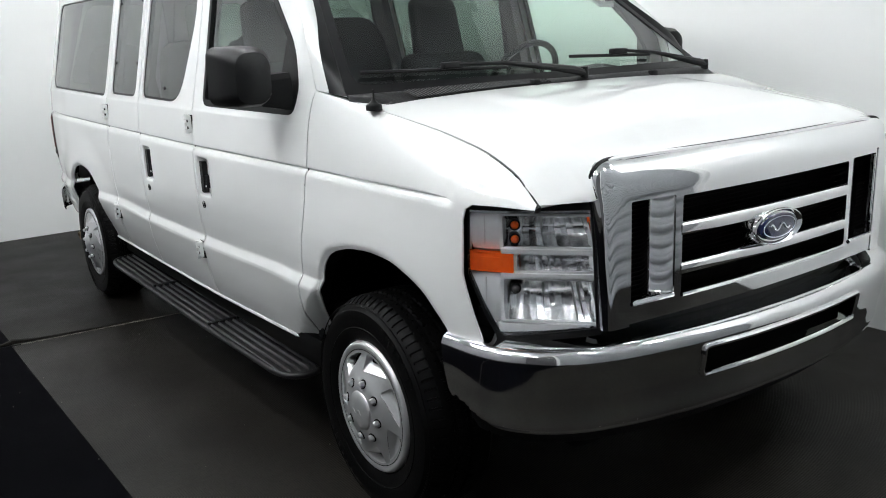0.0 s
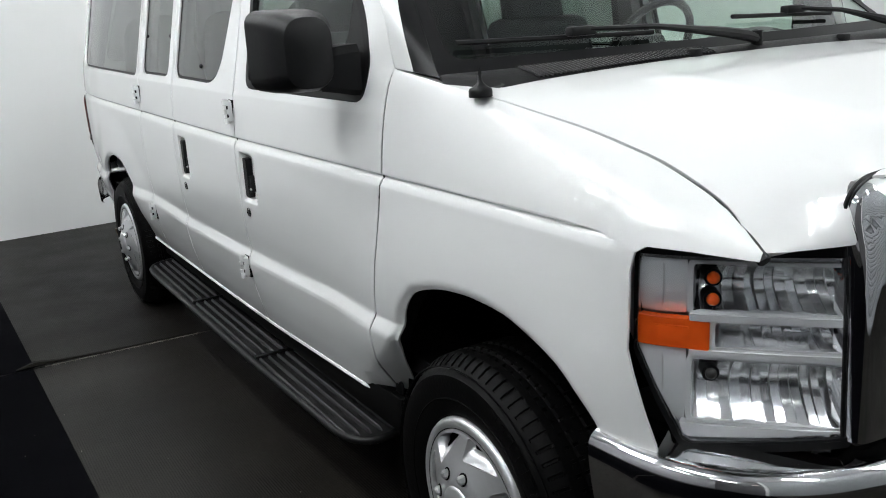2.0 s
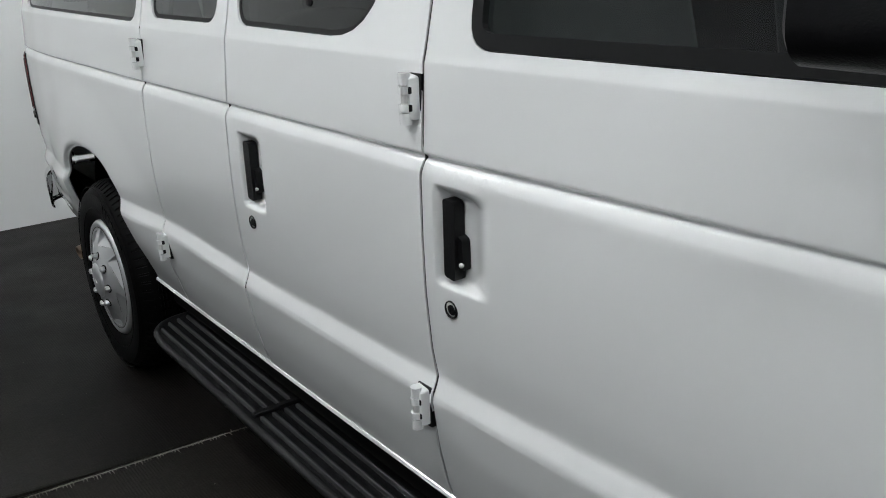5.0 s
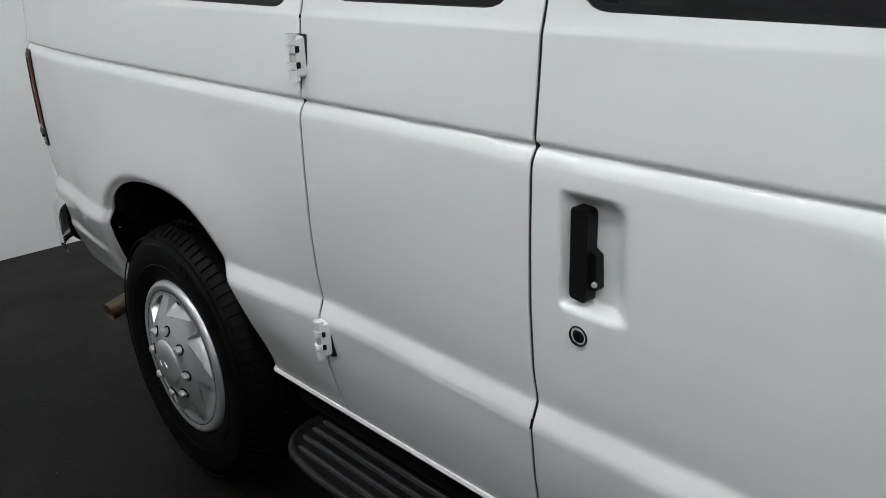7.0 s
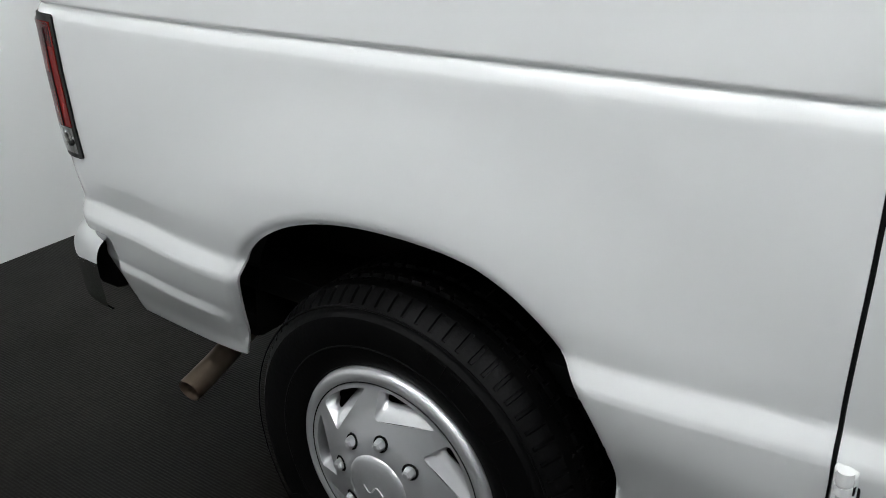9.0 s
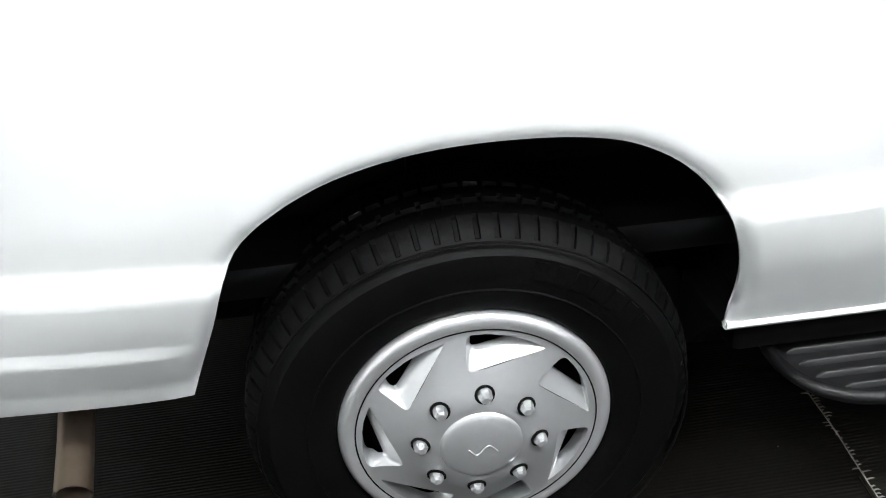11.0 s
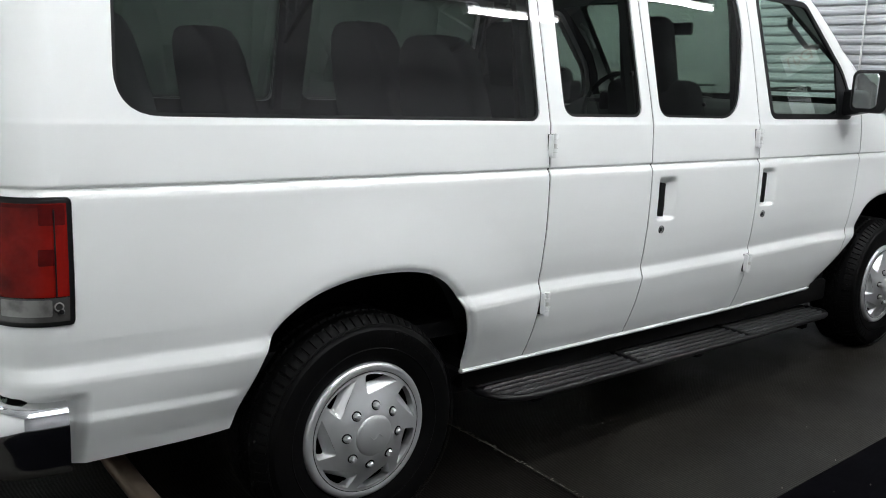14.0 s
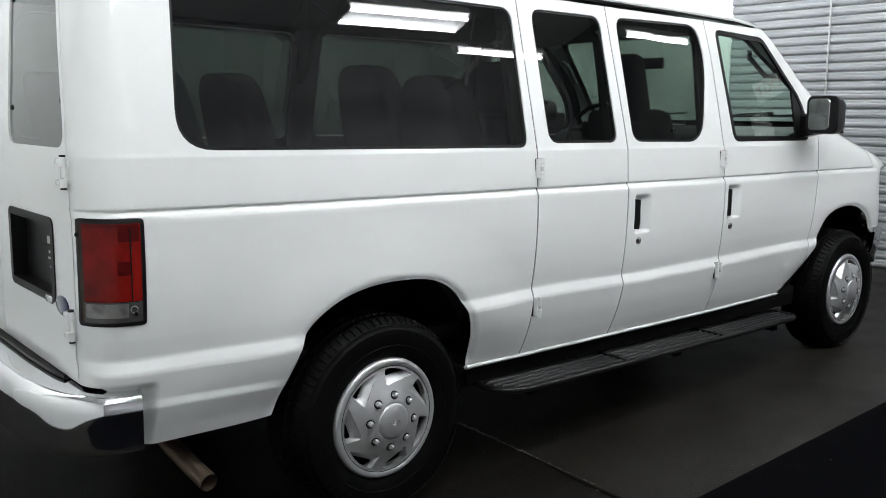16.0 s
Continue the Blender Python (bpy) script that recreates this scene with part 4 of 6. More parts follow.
# dark channel under the bonnet's edges
bm = bmesh.new()
box(bm, -0.3, 0.45, -0.60, 0.60, 0.75, 1.04, 0.03)
part("engine_bay", bm, M_UNDER, van, "black engine bay")
for sgn in (-1, 1):
    bm = bmesh.new()
    tube(bm, [(x, sgn * (HOOD_SEAM_Y(x)), HOOD_SEAM_Z(x) - 0.016) for x in np.linspace(-0.06, 0.67, 20)], 0.011, 6)
    part("bonnet_seal", bm, M_TRIM, van, "black seal strip beside the bonnet")
for sgn in (-1, 1):
    bm = bmesh.new()
    edge = [hood_fn(s, sgn * y) for s, y in reversed(top_edge)] + [hood_fn(s, sgn * y) for s, y in reversed(corner_edge)]
    edge = [Vector(p) for p in edge]
    tube(bm, [p + Vector((-0.004, -sgn * 0.005 * smooth(0.60, 0.68, abs(p.y)), -0.0075 * (1 - 0.6 * smooth(0.62, 0.69, abs(p.y))))) for p in edge], [0.0046 - 0.0022 * smooth(0.60, 0.67, abs(p.y)) for p in edge], 6)
    part("bonnet_seal", bm, M_TRIM, van, "black seal strip under the bonnet's lip")


def cowl_fn(u, v):
    y = (u - 0.5) * 2 * 0.885
    x0, z0 = screen(y, 1.345)[0] + 0.005, 1.342
    a = abs(y) / 0.885
    x1 = -0.058 - 0.012 * a
    x1 += (x0 + 0.015 - x1) * smooth(0.90, 1.02, a) ** 1.3
    z1 = hood_fn(max(x1, -0.075), min(abs(y), 0.85))[2] - 0.006
    bulge = 0.012 * math.sin(v * math.pi)
    return (x0 + (x1 - x0) * v, y, z0 + (z1 - z0) * v + bulge)


cowl = grid("cowl_panel", cowl_fn, 40, 6, M_BLACK, van, "black plastic cowl panel with louvres", 0.012)
for k in range(46):
    y = -0.70 + k * 0.0125
    p = cowl_fn(0.5 + y / 1.77, 0.30)
    q = cowl_fn(0.5 + (y + 0.012) / 1.77, 0.86)
    bm = bmesh.new()
    tube(bm, [(p[0], p[1], p[2] + 0.004), ((p[0] + q[0]) / 2, (p[1] + q[1]) / 2, (p[2] + q[2]) / 2 + 0.005), (q[0], q[1], q[2] + 0.004)], 0.0035, 5)
    part("louvre", bm, M_BLACK, cowl)
for y in (-0.20, 0.42):
    bm = bmesh.new()
    x, _, z = cowl_fn(0.5 + y / 1.77, 0.85)
    box(bm, x - 0.016, x + 0.016, y - 0.014, y + 0.014, z - 0.004, z + 0.018, 0.006)
    part("washer_nozzle", bm, M_TRIM, cowl)


def wiper(y0, z_lift, y_tip):
    """An arm from its pivot on the cowl, with a blade along the foot of the screen."""
    px, _, pz = cowl_fn(0.5 + y0 / 1.77, 0.45)
    bx, _, bz = screen((y0 + y_tip) / 2, 1.345 + z_lift)
    bm = bmesh.new()
    mid = ((px + bx) / 2 + 0.03, y0 + (y_tip - y0) * 0.40, (pz + bz) / 2 + 0.045)
    end = (bx + 0.025, y0 + (y_tip - y0) * 0.62, bz + 0.028)
    tube(bm, [(px + 0.012, y0, pz + 0.012), (px + 0.020, y0 + (y_tip - y0) * 0.07, pz + 0.026), (px + 0.022, y0 + (y_tip - y0) * 0.18, pz + 0.040), mid, end], [0.012, 0.016, 0.013, 0.007, 0.006], 8)
    w = part("wiper", bm, M_TRIM, van, "black windscreen wiper arm and blade")
    bm = bmesh.new()
    lathe(bm, [(0.0, -0.022), (0.014, -0.02), (0.016, 0.0), (0.016, 0.02)], 14)
    ob = part("pivot_cap", bm, M_TRIM, w)
    ob.matrix_basis = pose(px + 0.01, y0, pz + 0.014, -90, 0, 0)
    bm = bmesh.new()
    a, b = y_tip, y0 + (y_tip - y0) * 0.34
    pts = []
    for t in np.linspace(0, 1, 9):
        y = a + (b - a) * t
        x, _, z = screen(y, 1.352 + z_lift * (1.0 - 0.25 * t))
        pts.append((x + 0.012, y, z + 0.010))
    tube(bm, pts, 0.0065, 6)
    part("blade", bm, M_TRIM, w)
    bm = bmesh.new()
    box(bm, end[0] - 0.020, end[0] + 0.012, end[1] - 0.04, end[1] + 0.04, end[2] - 0.016, end[2] + 0.008, 0.006)
    part("blade_clip", bm, M_TRIM, w)


wiper(0.06, 0.045, -0.80)
wiper(0.80, 0.055, 0.10)

# aerial foot on the fender
bm = bmesh.new()
lathe(bm, [(0.0, -0.058), (0.0028, -0.057), (0.0040, -0.032), (0.0075, -0.024), (0.016, -0.016), (0.024, -0.012), (0.026, -0.008), (0.026, 0.006)], 20)
ant = part("aerial_base", bm, M_TRIM, van, "black rubber aerial base")
ant.matrix_basis = pose(-0.055, -0.876, 1.306, -90, 0, 0)

# ---------------------------------------------------------------- front end
def grille_x(y, Z):
    return 0.782 - 0.08 * y * y


def grille_fn(off=0.0):
    return lambda y, Z: (grille_x(y, Z) - off, y, Z)


vent = [(0.432, 0.795), (0.590, 0.800), (0.592, 1.078), (0.432, 1.078)]
vent_r = round_corners(vent, 0.006, 2)
vent_l = [(-y, z) for y, z in reversed(vent_r)]
centre = round_corners([(-0.405, 0.790), (0.405, 0.790), (0.405, 1.072), (-0.405, 1.072)], 0.006, 2)
g_in = [(-0.612, 0.742), (0.612, 0.742), (0.616, 1.112), (-0.616, 1.112)]
grille = skin("grille", [g_in, vent_l, centre, vent_r], grille_fn(), M_CHROME, van, "large chrome grille with horizontal bars and black openings", step=0.03, rim=0.055)


def surround_ring(f):
    """A U-shaped line round the grille, f from the inner edge (0) to the outer (1), rolling back outwards."""
    inner = [(-0.598, 0.736), (-0.604, 1.094), (0.604, 1.094), (0.598, 0.736)]
    outer = [(-0.675, 0.736), (-0.699, 1.188), (0.699, 1.188), (0.675, 0.736)]
    pts = []
    for loop, r in ((inner, 0.006), (outer, 0.070)):
        c = round_corners(loop, [0.0, r, r, 0.0], 8)
        runs = [(c[0], c[1], 12), *((c[i], c[i + 1], 1) for i in range(1, 9)), (c[9], c[10], 30), *((c[i], c[i + 1], 1) for i in range(10, 18)), (c[18], c[19], 12)]
        pts.append([(p[0] + (q[0] - p[0]) * k / n, p[1] + (q[1] - p[1]) * k / n) for p, q, n in runs for k in range(n)] + [c[19]])
    out = []
    for (a, b), (c, d) in zip(*pts):
        y, z = a + (c - a) * f, b + (d - b) * f
        deep = 0.026 + 0.032 * smooth(1.0, 1.15, z) * (1 - 0.65 * smooth(0.58, 0.68, abs(y)))
        power = 9.0 - 6.8 * smooth(1.04, 1.13, z)
        out.append((grille_x(y, z) + 0.003 - deep * (1 - math.sqrt(max(0.0, 1 - f ** power))), y, z))
    return out


bm = bmesh.new()
first_ring = [(x - 0.012, y, z) for x, y, z in surround_ring(0.0)]
last_ring = [(x - 0.030, y, z) for x, y, z in surround_ring(1.0)]
lofted(bm, [first_ring] + [surround_ring(f) for f in (0.0, 0.12, 0.3, 0.45, 0.58, 0.69, 0.78, 0.86, 0.92, 0.965, 0.99, 1.0)] + [last_ring], False, False)
part("grille_surround", bm, M_CHROME, grille, "rolled chrome surround", 50)
bm = bmesh.new()
tube(bm, [(x - 0.006, y * 1.003, z + 0.0028) for x, y, z in surround_ring(1.0)], 0.0042, 6)
part("surround_seal", bm, M_TRIM, grille, "black seal line round the chrome surround")
bm = bmesh.new()
box(bm, 0.58, 0.675, -0.645, 0.645, 0.745, 1.11, 0.01)
part("grille_backing", bm, M_UNDER, grille, "black mesh behind the grille")
for k in range(22):
    z = 0.80 + k * 0.0128
    bm = bmesh.new()
    box(bm, 0.675, 0.684, -0.60, 0.60, z - 0.0025, z + 0.0025)
    part("grille_slat", bm, M_UNDER, grille)
for z0, z1 in ((0.958, 0.997), (0.846, 0.882)):
    bm = bmesh.new()
    ys = np.linspace(-0.408, 0.408, 25)
    zm = (z0 + z1) / 2
    lofted(bm, [[(grille_x(y, zm) + dx, y, z) for dx, z in ((-0.05, z0), (-0.006, z0), (0.001, z0 + 0.004), (0.003, z1 - 0.012), (0.002, z1 - 0.008), (-0.003, z1 - 0.002), (-0.012, z1), (-0.05, z1))] for y in ys])
    part("grille_bar", bm, M_CHROME, grille, "chrome grille bar")
for sgn in (-1, 1):
    # slanted inner cheek between side vent and centre
    bm = bmesh.new()
    zs = np.linspace(0.800, 1.078, 14)
    lofted(bm, [[(grille_x(0.45, 1.0) - 0.003 - dx, sgn * y, z) for dx, y in ((0.0, 0.424), (0.001, 0.430), (0.012, 0.458), (0.025, 0.488), (0.030, 0.496), (0.036, 0.498), (0.060, 0.498), (0.060, 0.424))] for z in zs])
    part("grille_cheek", bm, M_CHROME, grille, "curved chrome cheek beside the vent")


for y0, y1, z in ((-0.402, 0.402, 0.792), (0.436, 0.588, 0.799), (-0.588, -0.436, 0.799)):
    bm = bmesh.new()
    tube(bm, [(grille_x(y, z) - 0.001, y, z - 0.002) for y in np.linspace(y0, y1, 20)], 0.0075, 8)
    part("grille_lip", bm, M_CHROME, grille, "rounded chrome lip under the opening")


def ellipse(a, b, n=40):
    return [(a * math.cos(t), b * math.sin(t)) for t in np.linspace(0, math.tau, n, False)]


EZ = 0.925
bm = bmesh.new()
lofted(bm, [[(x, s * y, EZ + s * z) for y, z in ellipse(0.122, 0.056)] for x, s in ((0.735, 1.0), (0.790, 1.0), (0.797, 0.97), (0.799, 0.93), (0.794, 0.84), (0.790, 0.80))], True, True)
badge = part("badge", bm, M_CHROME, grille, "oval chrome-framed blue badge")
bm = bmesh.new()
lofted(bm, [[(x, s * y, EZ + s * z) for y, z in ellipse(0.092, 0.040)] for x, s in ((0.785, 1.0), (0.796, 1.0), (0.799, 0.93))], True, True)
oval = part("badge_oval", bm, M_BLUE, badge, "dark blue oval")
bm = bmesh.new()
tube(bm, [(0.7985, 0.078 * math.cos(t), EZ + 0.031 * math.sin(t)) for t in np.linspace(0, math.tau, 41)], 0.0016, 5, False)
part("badge_ring", bm, M_CHROME, oval)
bm = bmesh.new()
tube(bm, [(0.7995, y, EZ + 0.010 * math.sin(y * 120)) for y in np.linspace(-0.048, 0.048, 30)], 0.0026, 5)
part("badge_mark", bm, M_CHROME, oval, "plain pale wavy mark")

# headlights
HL_PLAN = [(0.0, 0.446, 0.905), (0.12, 0.488, 0.886), (0.3, 0.555, 0.842), (0.5, 0.615, 0.790), (0.7, 0.668, 0.742), (0.88, 0.712, 0.700), (1.0, 0.735, 0.672)]


def hl_fn(sgn, off=0.0, belly=None):
    """The headlight's front, set back by off."""
    def fn(s, Z):
        x = np.interp(s, [p[0] for p in HL_PLAN], [p[1] for p in HL_PLAN])
        y = np.interp(s, [p[0] for p in HL_PLAN], [p[2] for p in HL_PLAN])
        o = off
        if belly:
            f = min(1.0, max(0.0, (Z - belly[0]) / (belly[1] - belly[0])))
            o += 0.016 * f ** 4 + 0.034 * (1 - f) ** 2.2
        return (x - o * 0.80, sgn * (y - o * 0.60), Z)
    return fn


def lamp_bowl(sgn, s0, s1, z0, z1, n, owner):
    """A hollow reflector cut into flat upright facets that fan out from the bulb, each with a tilt of its own."""
    rng_bowl = random.Random(int(z0 * 1000))
    bm = bmesh.new()
    rows = 8
    for i in range(n):
        tilt, lean = rng_bowl.uniform(-0.0045, 0.0045), rng_bowl.uniform(-0.004, 0.004)
        strip = []
        for j in range(rows + 1):
            w = -1 + 2 * j / rows
            pair = []
            for du in (0, 1):
                u = min(1.0, max(0.0, (i + du) / n + (0.10 * ((i + du) / n - 0.3) * -w if 0 < i + du < n else 0.0)))
                hollow = 0.046 * max(0.0, 1 - w * w) * (1 - 0.3 * u) + 0.012 * math.sin(u * math.pi)
                d = 0.014 + hollow + tilt * (du - 0.5) * 2 + lean * w * 0.5 + 0.002 * (i % 2)
                pair.append(bm.verts.new(hl_fn(sgn, d)(s0 + (s1 - s0) * u, z0 + (z1 - z0) * (w + 1) / 2)))
            strip.append(pair)
        for (a, b), (c, d) in zip(strip, strip[1:]):
            face = bm.faces.new((a, b, d, c) if sgn > 0 else (c, d, b, a))
            face.smooth = True
    me = bpy.data.meshes.new("lamp_bowl")
    bm.to_mesh(me)
    bm.free()
    link_mesh("lamp_bowl", me, M_BOWL, owner, "faceted chrome lamp bowl")


HL = [(0.02, 1.066), (0.97, 1.072), (0.985, 0.738), (0.26, 0.704), (0.215, 0.714), (0.01, 0.885)]
for sgn, flip in ((-1, False), (1, True)):
    out = round_corners(HL, 0.012, 3)
    ring = skin("headlight", [loop_inset(out, -0.014), loop_inset(out, 0.006)], hl_fn(sgn, 0.006), M_TRIM, van, "large clear headlight with amber turn signal", step=0.04, rim=0.03, flip=flip)
    skin("reflector", [loop_inset(out, -0.004)], hl_fn(sgn, 0.082), M_BEZEL, ring, "silver reflector housing", step=0.04, rim=0.0, flip=flip)
    lens = skin("lens", [loop_inset(out, 0.004)], hl_fn(sgn, 0.0), M_LENS, ring, "clear lens", step=0.05, rim=0.004, flip=flip)
    lens.visible_shadow = False
    # upper lamp, middle lamp and lower lamp, each a faceted bowl in a silver frame
    for s0, s1, z0, z1, n in ((0.255, 0.945, 0.963, 1.047, 15), (0.345, 0.935, 0.896, 0.942, 13), (0.255, 0.945, 0.756, 0.872, 15)):
        loop = rounded(s0, s1, z0, z1, 0.012, 3)
        lamp_bowl(sgn, s0, s1, z0, z1, n, ring)
        skin("bowl_frame", [rounded(s0 - 0.022, s1 + 0.018, z0 - 0.006, z1 + 0.006, 0.014, 3), loop], hl_fn(sgn, 0.013), M_BEZEL, ring, "silver lamp frame", step=0.02, rim=0.03, flip=flip)
    skin("turn_signal", [rounded(0.022, 0.322, 0.890, 0.945, 0.006, 2)], hl_fn(sgn, 0.010), M_AMBER, ring, "amber turn signal", step=0.03, rim=0.02, flip=flip)
    skin("turn_reflector", [rounded(0.10, 0.24, 0.903, 0.932, 0.004, 2)], hl_fn(sgn, 0.008), M_AMBER, ring, "raised amber square in the turn signal", step=0.02, rim=0.006, flip=flip)
    for z0, z1 in ((0.950, 1.056), (0.735, 0.884)):
        skin("silver_block", [[(0.025, z1), (0.025, z0), (0.236, z0), (0.236, z1)] if z0 > 0.9 else [(0.022, z1), (0.205, z0 - 0.006), (0.236, z0 - 0.006), (0.236, z1)]], hl_fn(sgn, 0.008, (z0 - 0.02, z1)), M_BEZEL, ring, "smooth silver block", step=0.02, rim=0.03, flip=flip)
        skin("block_seam", [rounded(0.138, 0.144, z0 + 0.012 if z0 > 0.9 else 0.80, z1 - 0.012, 0.001, 1)], hl_fn(sgn, 0.006, (z0 - 0.02, z1)), M_STEEL, ring, "fine upright seam", step=0.02, rim=0.004, flip=flip)
    for z0, z1 in ((0.944, 0.957), (0.878, 0.890)):
        skin("lamp_divider", [rounded(0.240, 0.965, z0, z1, 0.003, 2)], hl_fn(sgn, 0.008), M_BEZEL, ring, "silver divider between the lamps", step=0.03, rim=0.02, flip=flip)
    skin("lower_bezel", [[(0.225, 0.720), (0.965, 0.7445), (0.962, 0.7515), (0.965, 0.752), (0.210, 0.746)]], hl_fn(sgn, 0.010), M_BEZEL, ring, "silver strip along the foot of the light", step=0.03, rim=0.02, flip=flip)
    skin("lens_rim", [loop_inset(out, 0.004), loop_inset(out, 0.013)], hl_fn(sgn, 0.010), M_CHROME_DULL, ring, "thin silver rim inside the lens", step=0.03, rim=0.01, flip=flip)
    for s0, z, mat, tint in ((0.335, 1.022, M_AMBER, "amber bulb"), (0.335, 0.983, M_AMBER, "amber bulb"), (0.335, 0.845, M_SMOKE, "smoky bulb")):
        q = hl_fn(sgn, 0.030)(s0, z)
        d = Vector((0.80, sgn * 0.60, 0.0))
        bm = bmesh.new()
        tube(bm, [Vector(q) - d * 0.02, Vector(q) + d * 0.012], 0.0155, 16)
        part("bulb_socket", bm, M_TRIM, ring, "dark bulb socket")
        bm = bmesh.new()
        bmesh.ops.create_uvsphere(bm, u_segments=12, v_segments=8, radius=0.0115)
        ob = part("bulb", bm, mat, ring, tint)
        ob.matrix_basis = pose(*(Vector(q) + d * 0.013))


# bumpers: a plan curve (y, x) and its arc length
def plan_curve(half):
    pts = [(-y, x) for y, x in reversed(half)] + half[1:]
    a = np.array(pts)
    s = np.r_[0, np.cumsum(np.hypot(*np.diff(a, axis=0).T))]
    t = np.linspace(0, s[-1], 241)
    ys, xs = np.interp(t, s, a[:, 0]), np.interp(t, s, a[:, 1])
    k = np.exp(-0.5 * (np.arange(-12, 13) / 4.0) ** 2)
    k /= k.sum()
    ys2, xs2 = np.convolve(np.pad(ys, 12, "reflect", reflect_type="odd"), k, "valid"), np.convolve(np.pad(xs, 12, "reflect", reflect_type="odd"), k, "valid")
    t -= t[-1] / 2
    ny, nx = -np.gradient(xs2), np.gradient(ys2)
    m = np.hypot(nx, ny)
    return t, ys2, xs2, ny / m, nx / m


def bumper_fn(curve, section, out=1):
    t, ys, xs, ny, nx = curve
    zz, inset = zip(*section)

    def fn(u, Z):
        d = np.interp(Z, zz, inset)
        w, v = np.interp(u, t, nx), np.interp(u, t, ny)
        return (float(np.interp(u, t, xs) - out * w * d), float(np.interp(u, t, ys) - out * v * d), Z)
    return fn


FB = plan_curve([(0.0, 0.868), (0.2, 0.862), (0.4, 0.840), (0.6, 0.800), (0.74, 0.752), (0.85, 0.680), (0.915, 0.590), (0.945, 0.490), (0.955, 0.375)])
FSEC = [(0.470, 0.075), (0.480, 0.055), (0.490, 0.040), (0.52, 0.026), (0.57, 0.012), (0.62, 0.004), (0.655, 0.0), (0.680, 0.004), (0.692, 0.012), (0.699, 0.024), (0.701, 0.034)]
end = FB[0][-1]


def swept_bumper(name, curve, section, out, label, hole=None, chamfer=None, us=None):
    """One smooth shell: the (inset, Z) section swept along the plan curve; hole: (half width, rows from, to) left open."""
    t, ys, xs, ny, nx = curve
    bm = bmesh.new()
    rows = []
    for u in us:
        x, y, w, v = (float(np.interp(u, t, a)) for a in (xs, ys, nx, ny))
        ring = []
        for i, (d, z) in enumerate(section):
            if chamfer:
                z = max(z, chamfer(abs(u)))
            ring.append(bm.verts.new((x - out * w * d, y - out * v * d, z)))
        rows.append(ring)
    for i in range(len(us) - 1):
        for j in range(len(section) - 1):
            if hole and abs((us[i] + us[i + 1]) / 2) < hole[0] and hole[1] <= j < hole[2]:
                continue
            q = (rows[i][j], rows[i + 1][j], rows[i + 1][j + 1], rows[i][j + 1])
            if (q[0].co - q[3].co).length > 1e-5:
                bm.faces.new(q)
    bmesh.ops.remove_doubles(bm, verts=bm.verts, dist=1e-5)
    return part(name, bm, M_CHROME_SOFT, van, label, 50)


section = spline([(0.070, 0.450), (0.040, 0.448), (0.0350, 0.449), (0.0335, 0.452), (0.0330, 0.461), (0.0300, 0.464), (0.0290, 0.468), (0.0275, 0.474), (0.022, 0.518), (0.013, 0.562)], 4)
k0 = len(section) - 1
section += spline([(0.013, 0.562), (0.006, 0.606), (0.0005, 0.650)], 4)[1:]
k1 = len(section) - 1
section += spline([(0.0005, 0.650), (0.0, 0.664), (0.003, 0.680), (0.010, 0.691), (0.021, 0.698), (0.034, 0.7008), (0.055, 0.7022), (0.085, 0.7045), (0.110, 0.7068), (0.125, 0.705)], 4)[1:]
us = sorted({round(float(v), 4) for v in (*np.linspace(-end, -0.385, 60), *np.linspace(-0.385, 0.385, 60), *np.linspace(0.385, end, 60))})
bumper = swept_bumper("front_bumper", FB, section, 1, "chrome front bumper with a wide opening", (0.385, k0, k1), lambda u: 0.448 + 0.060 * smooth(end - 0.20, end, u), us)
opening = rounded(-0.385, 0.385, 0.562, 0.650, 0.012, 3)
bm = bmesh.new()
ring = [bumper_fn(FB, [(z, d - 0.002) for z, d in FSEC])(*p) for p in dense(opening, 0.03)]
tube(bm, ring + ring[:2], 0.0085, 8, False)
part("opening_frame", bm, M_CHROME, bumper, "raised chrome frame")
bm = bmesh.new()
box(bm, 0.70, 0.765, -0.42, 0.42, 0.53, 0.685, 0.01)
part("bumper_core", bm, M_UNDER, bumper, "black core behind the opening")
skin("front_valance", [[(-end + 0.06, 0.40), (end - 0.06, 0.40), (end - 0.06, 0.50), (-end + 0.06, 0.50)]], bumper_fn(FB, [(0.40, 0.085), (0.45, 0.055), (0.50, 0.050)]), M_BLACK, van,
     "black plastic valance under the bumper", step=0.05, rim=0.02)
skin("bumper_filler", [[(-end + 0.02, 0.69), (end - 0.02, 0.69), (end - 0.02, 0.755), (-end + 0.02, 0.755)]], bumper_fn(FB, [(0.69, 0.124), (0.76, 0.130)]), M_TRIM, van,
     "black filler above the bumper", step=0.06, rim=0.02)

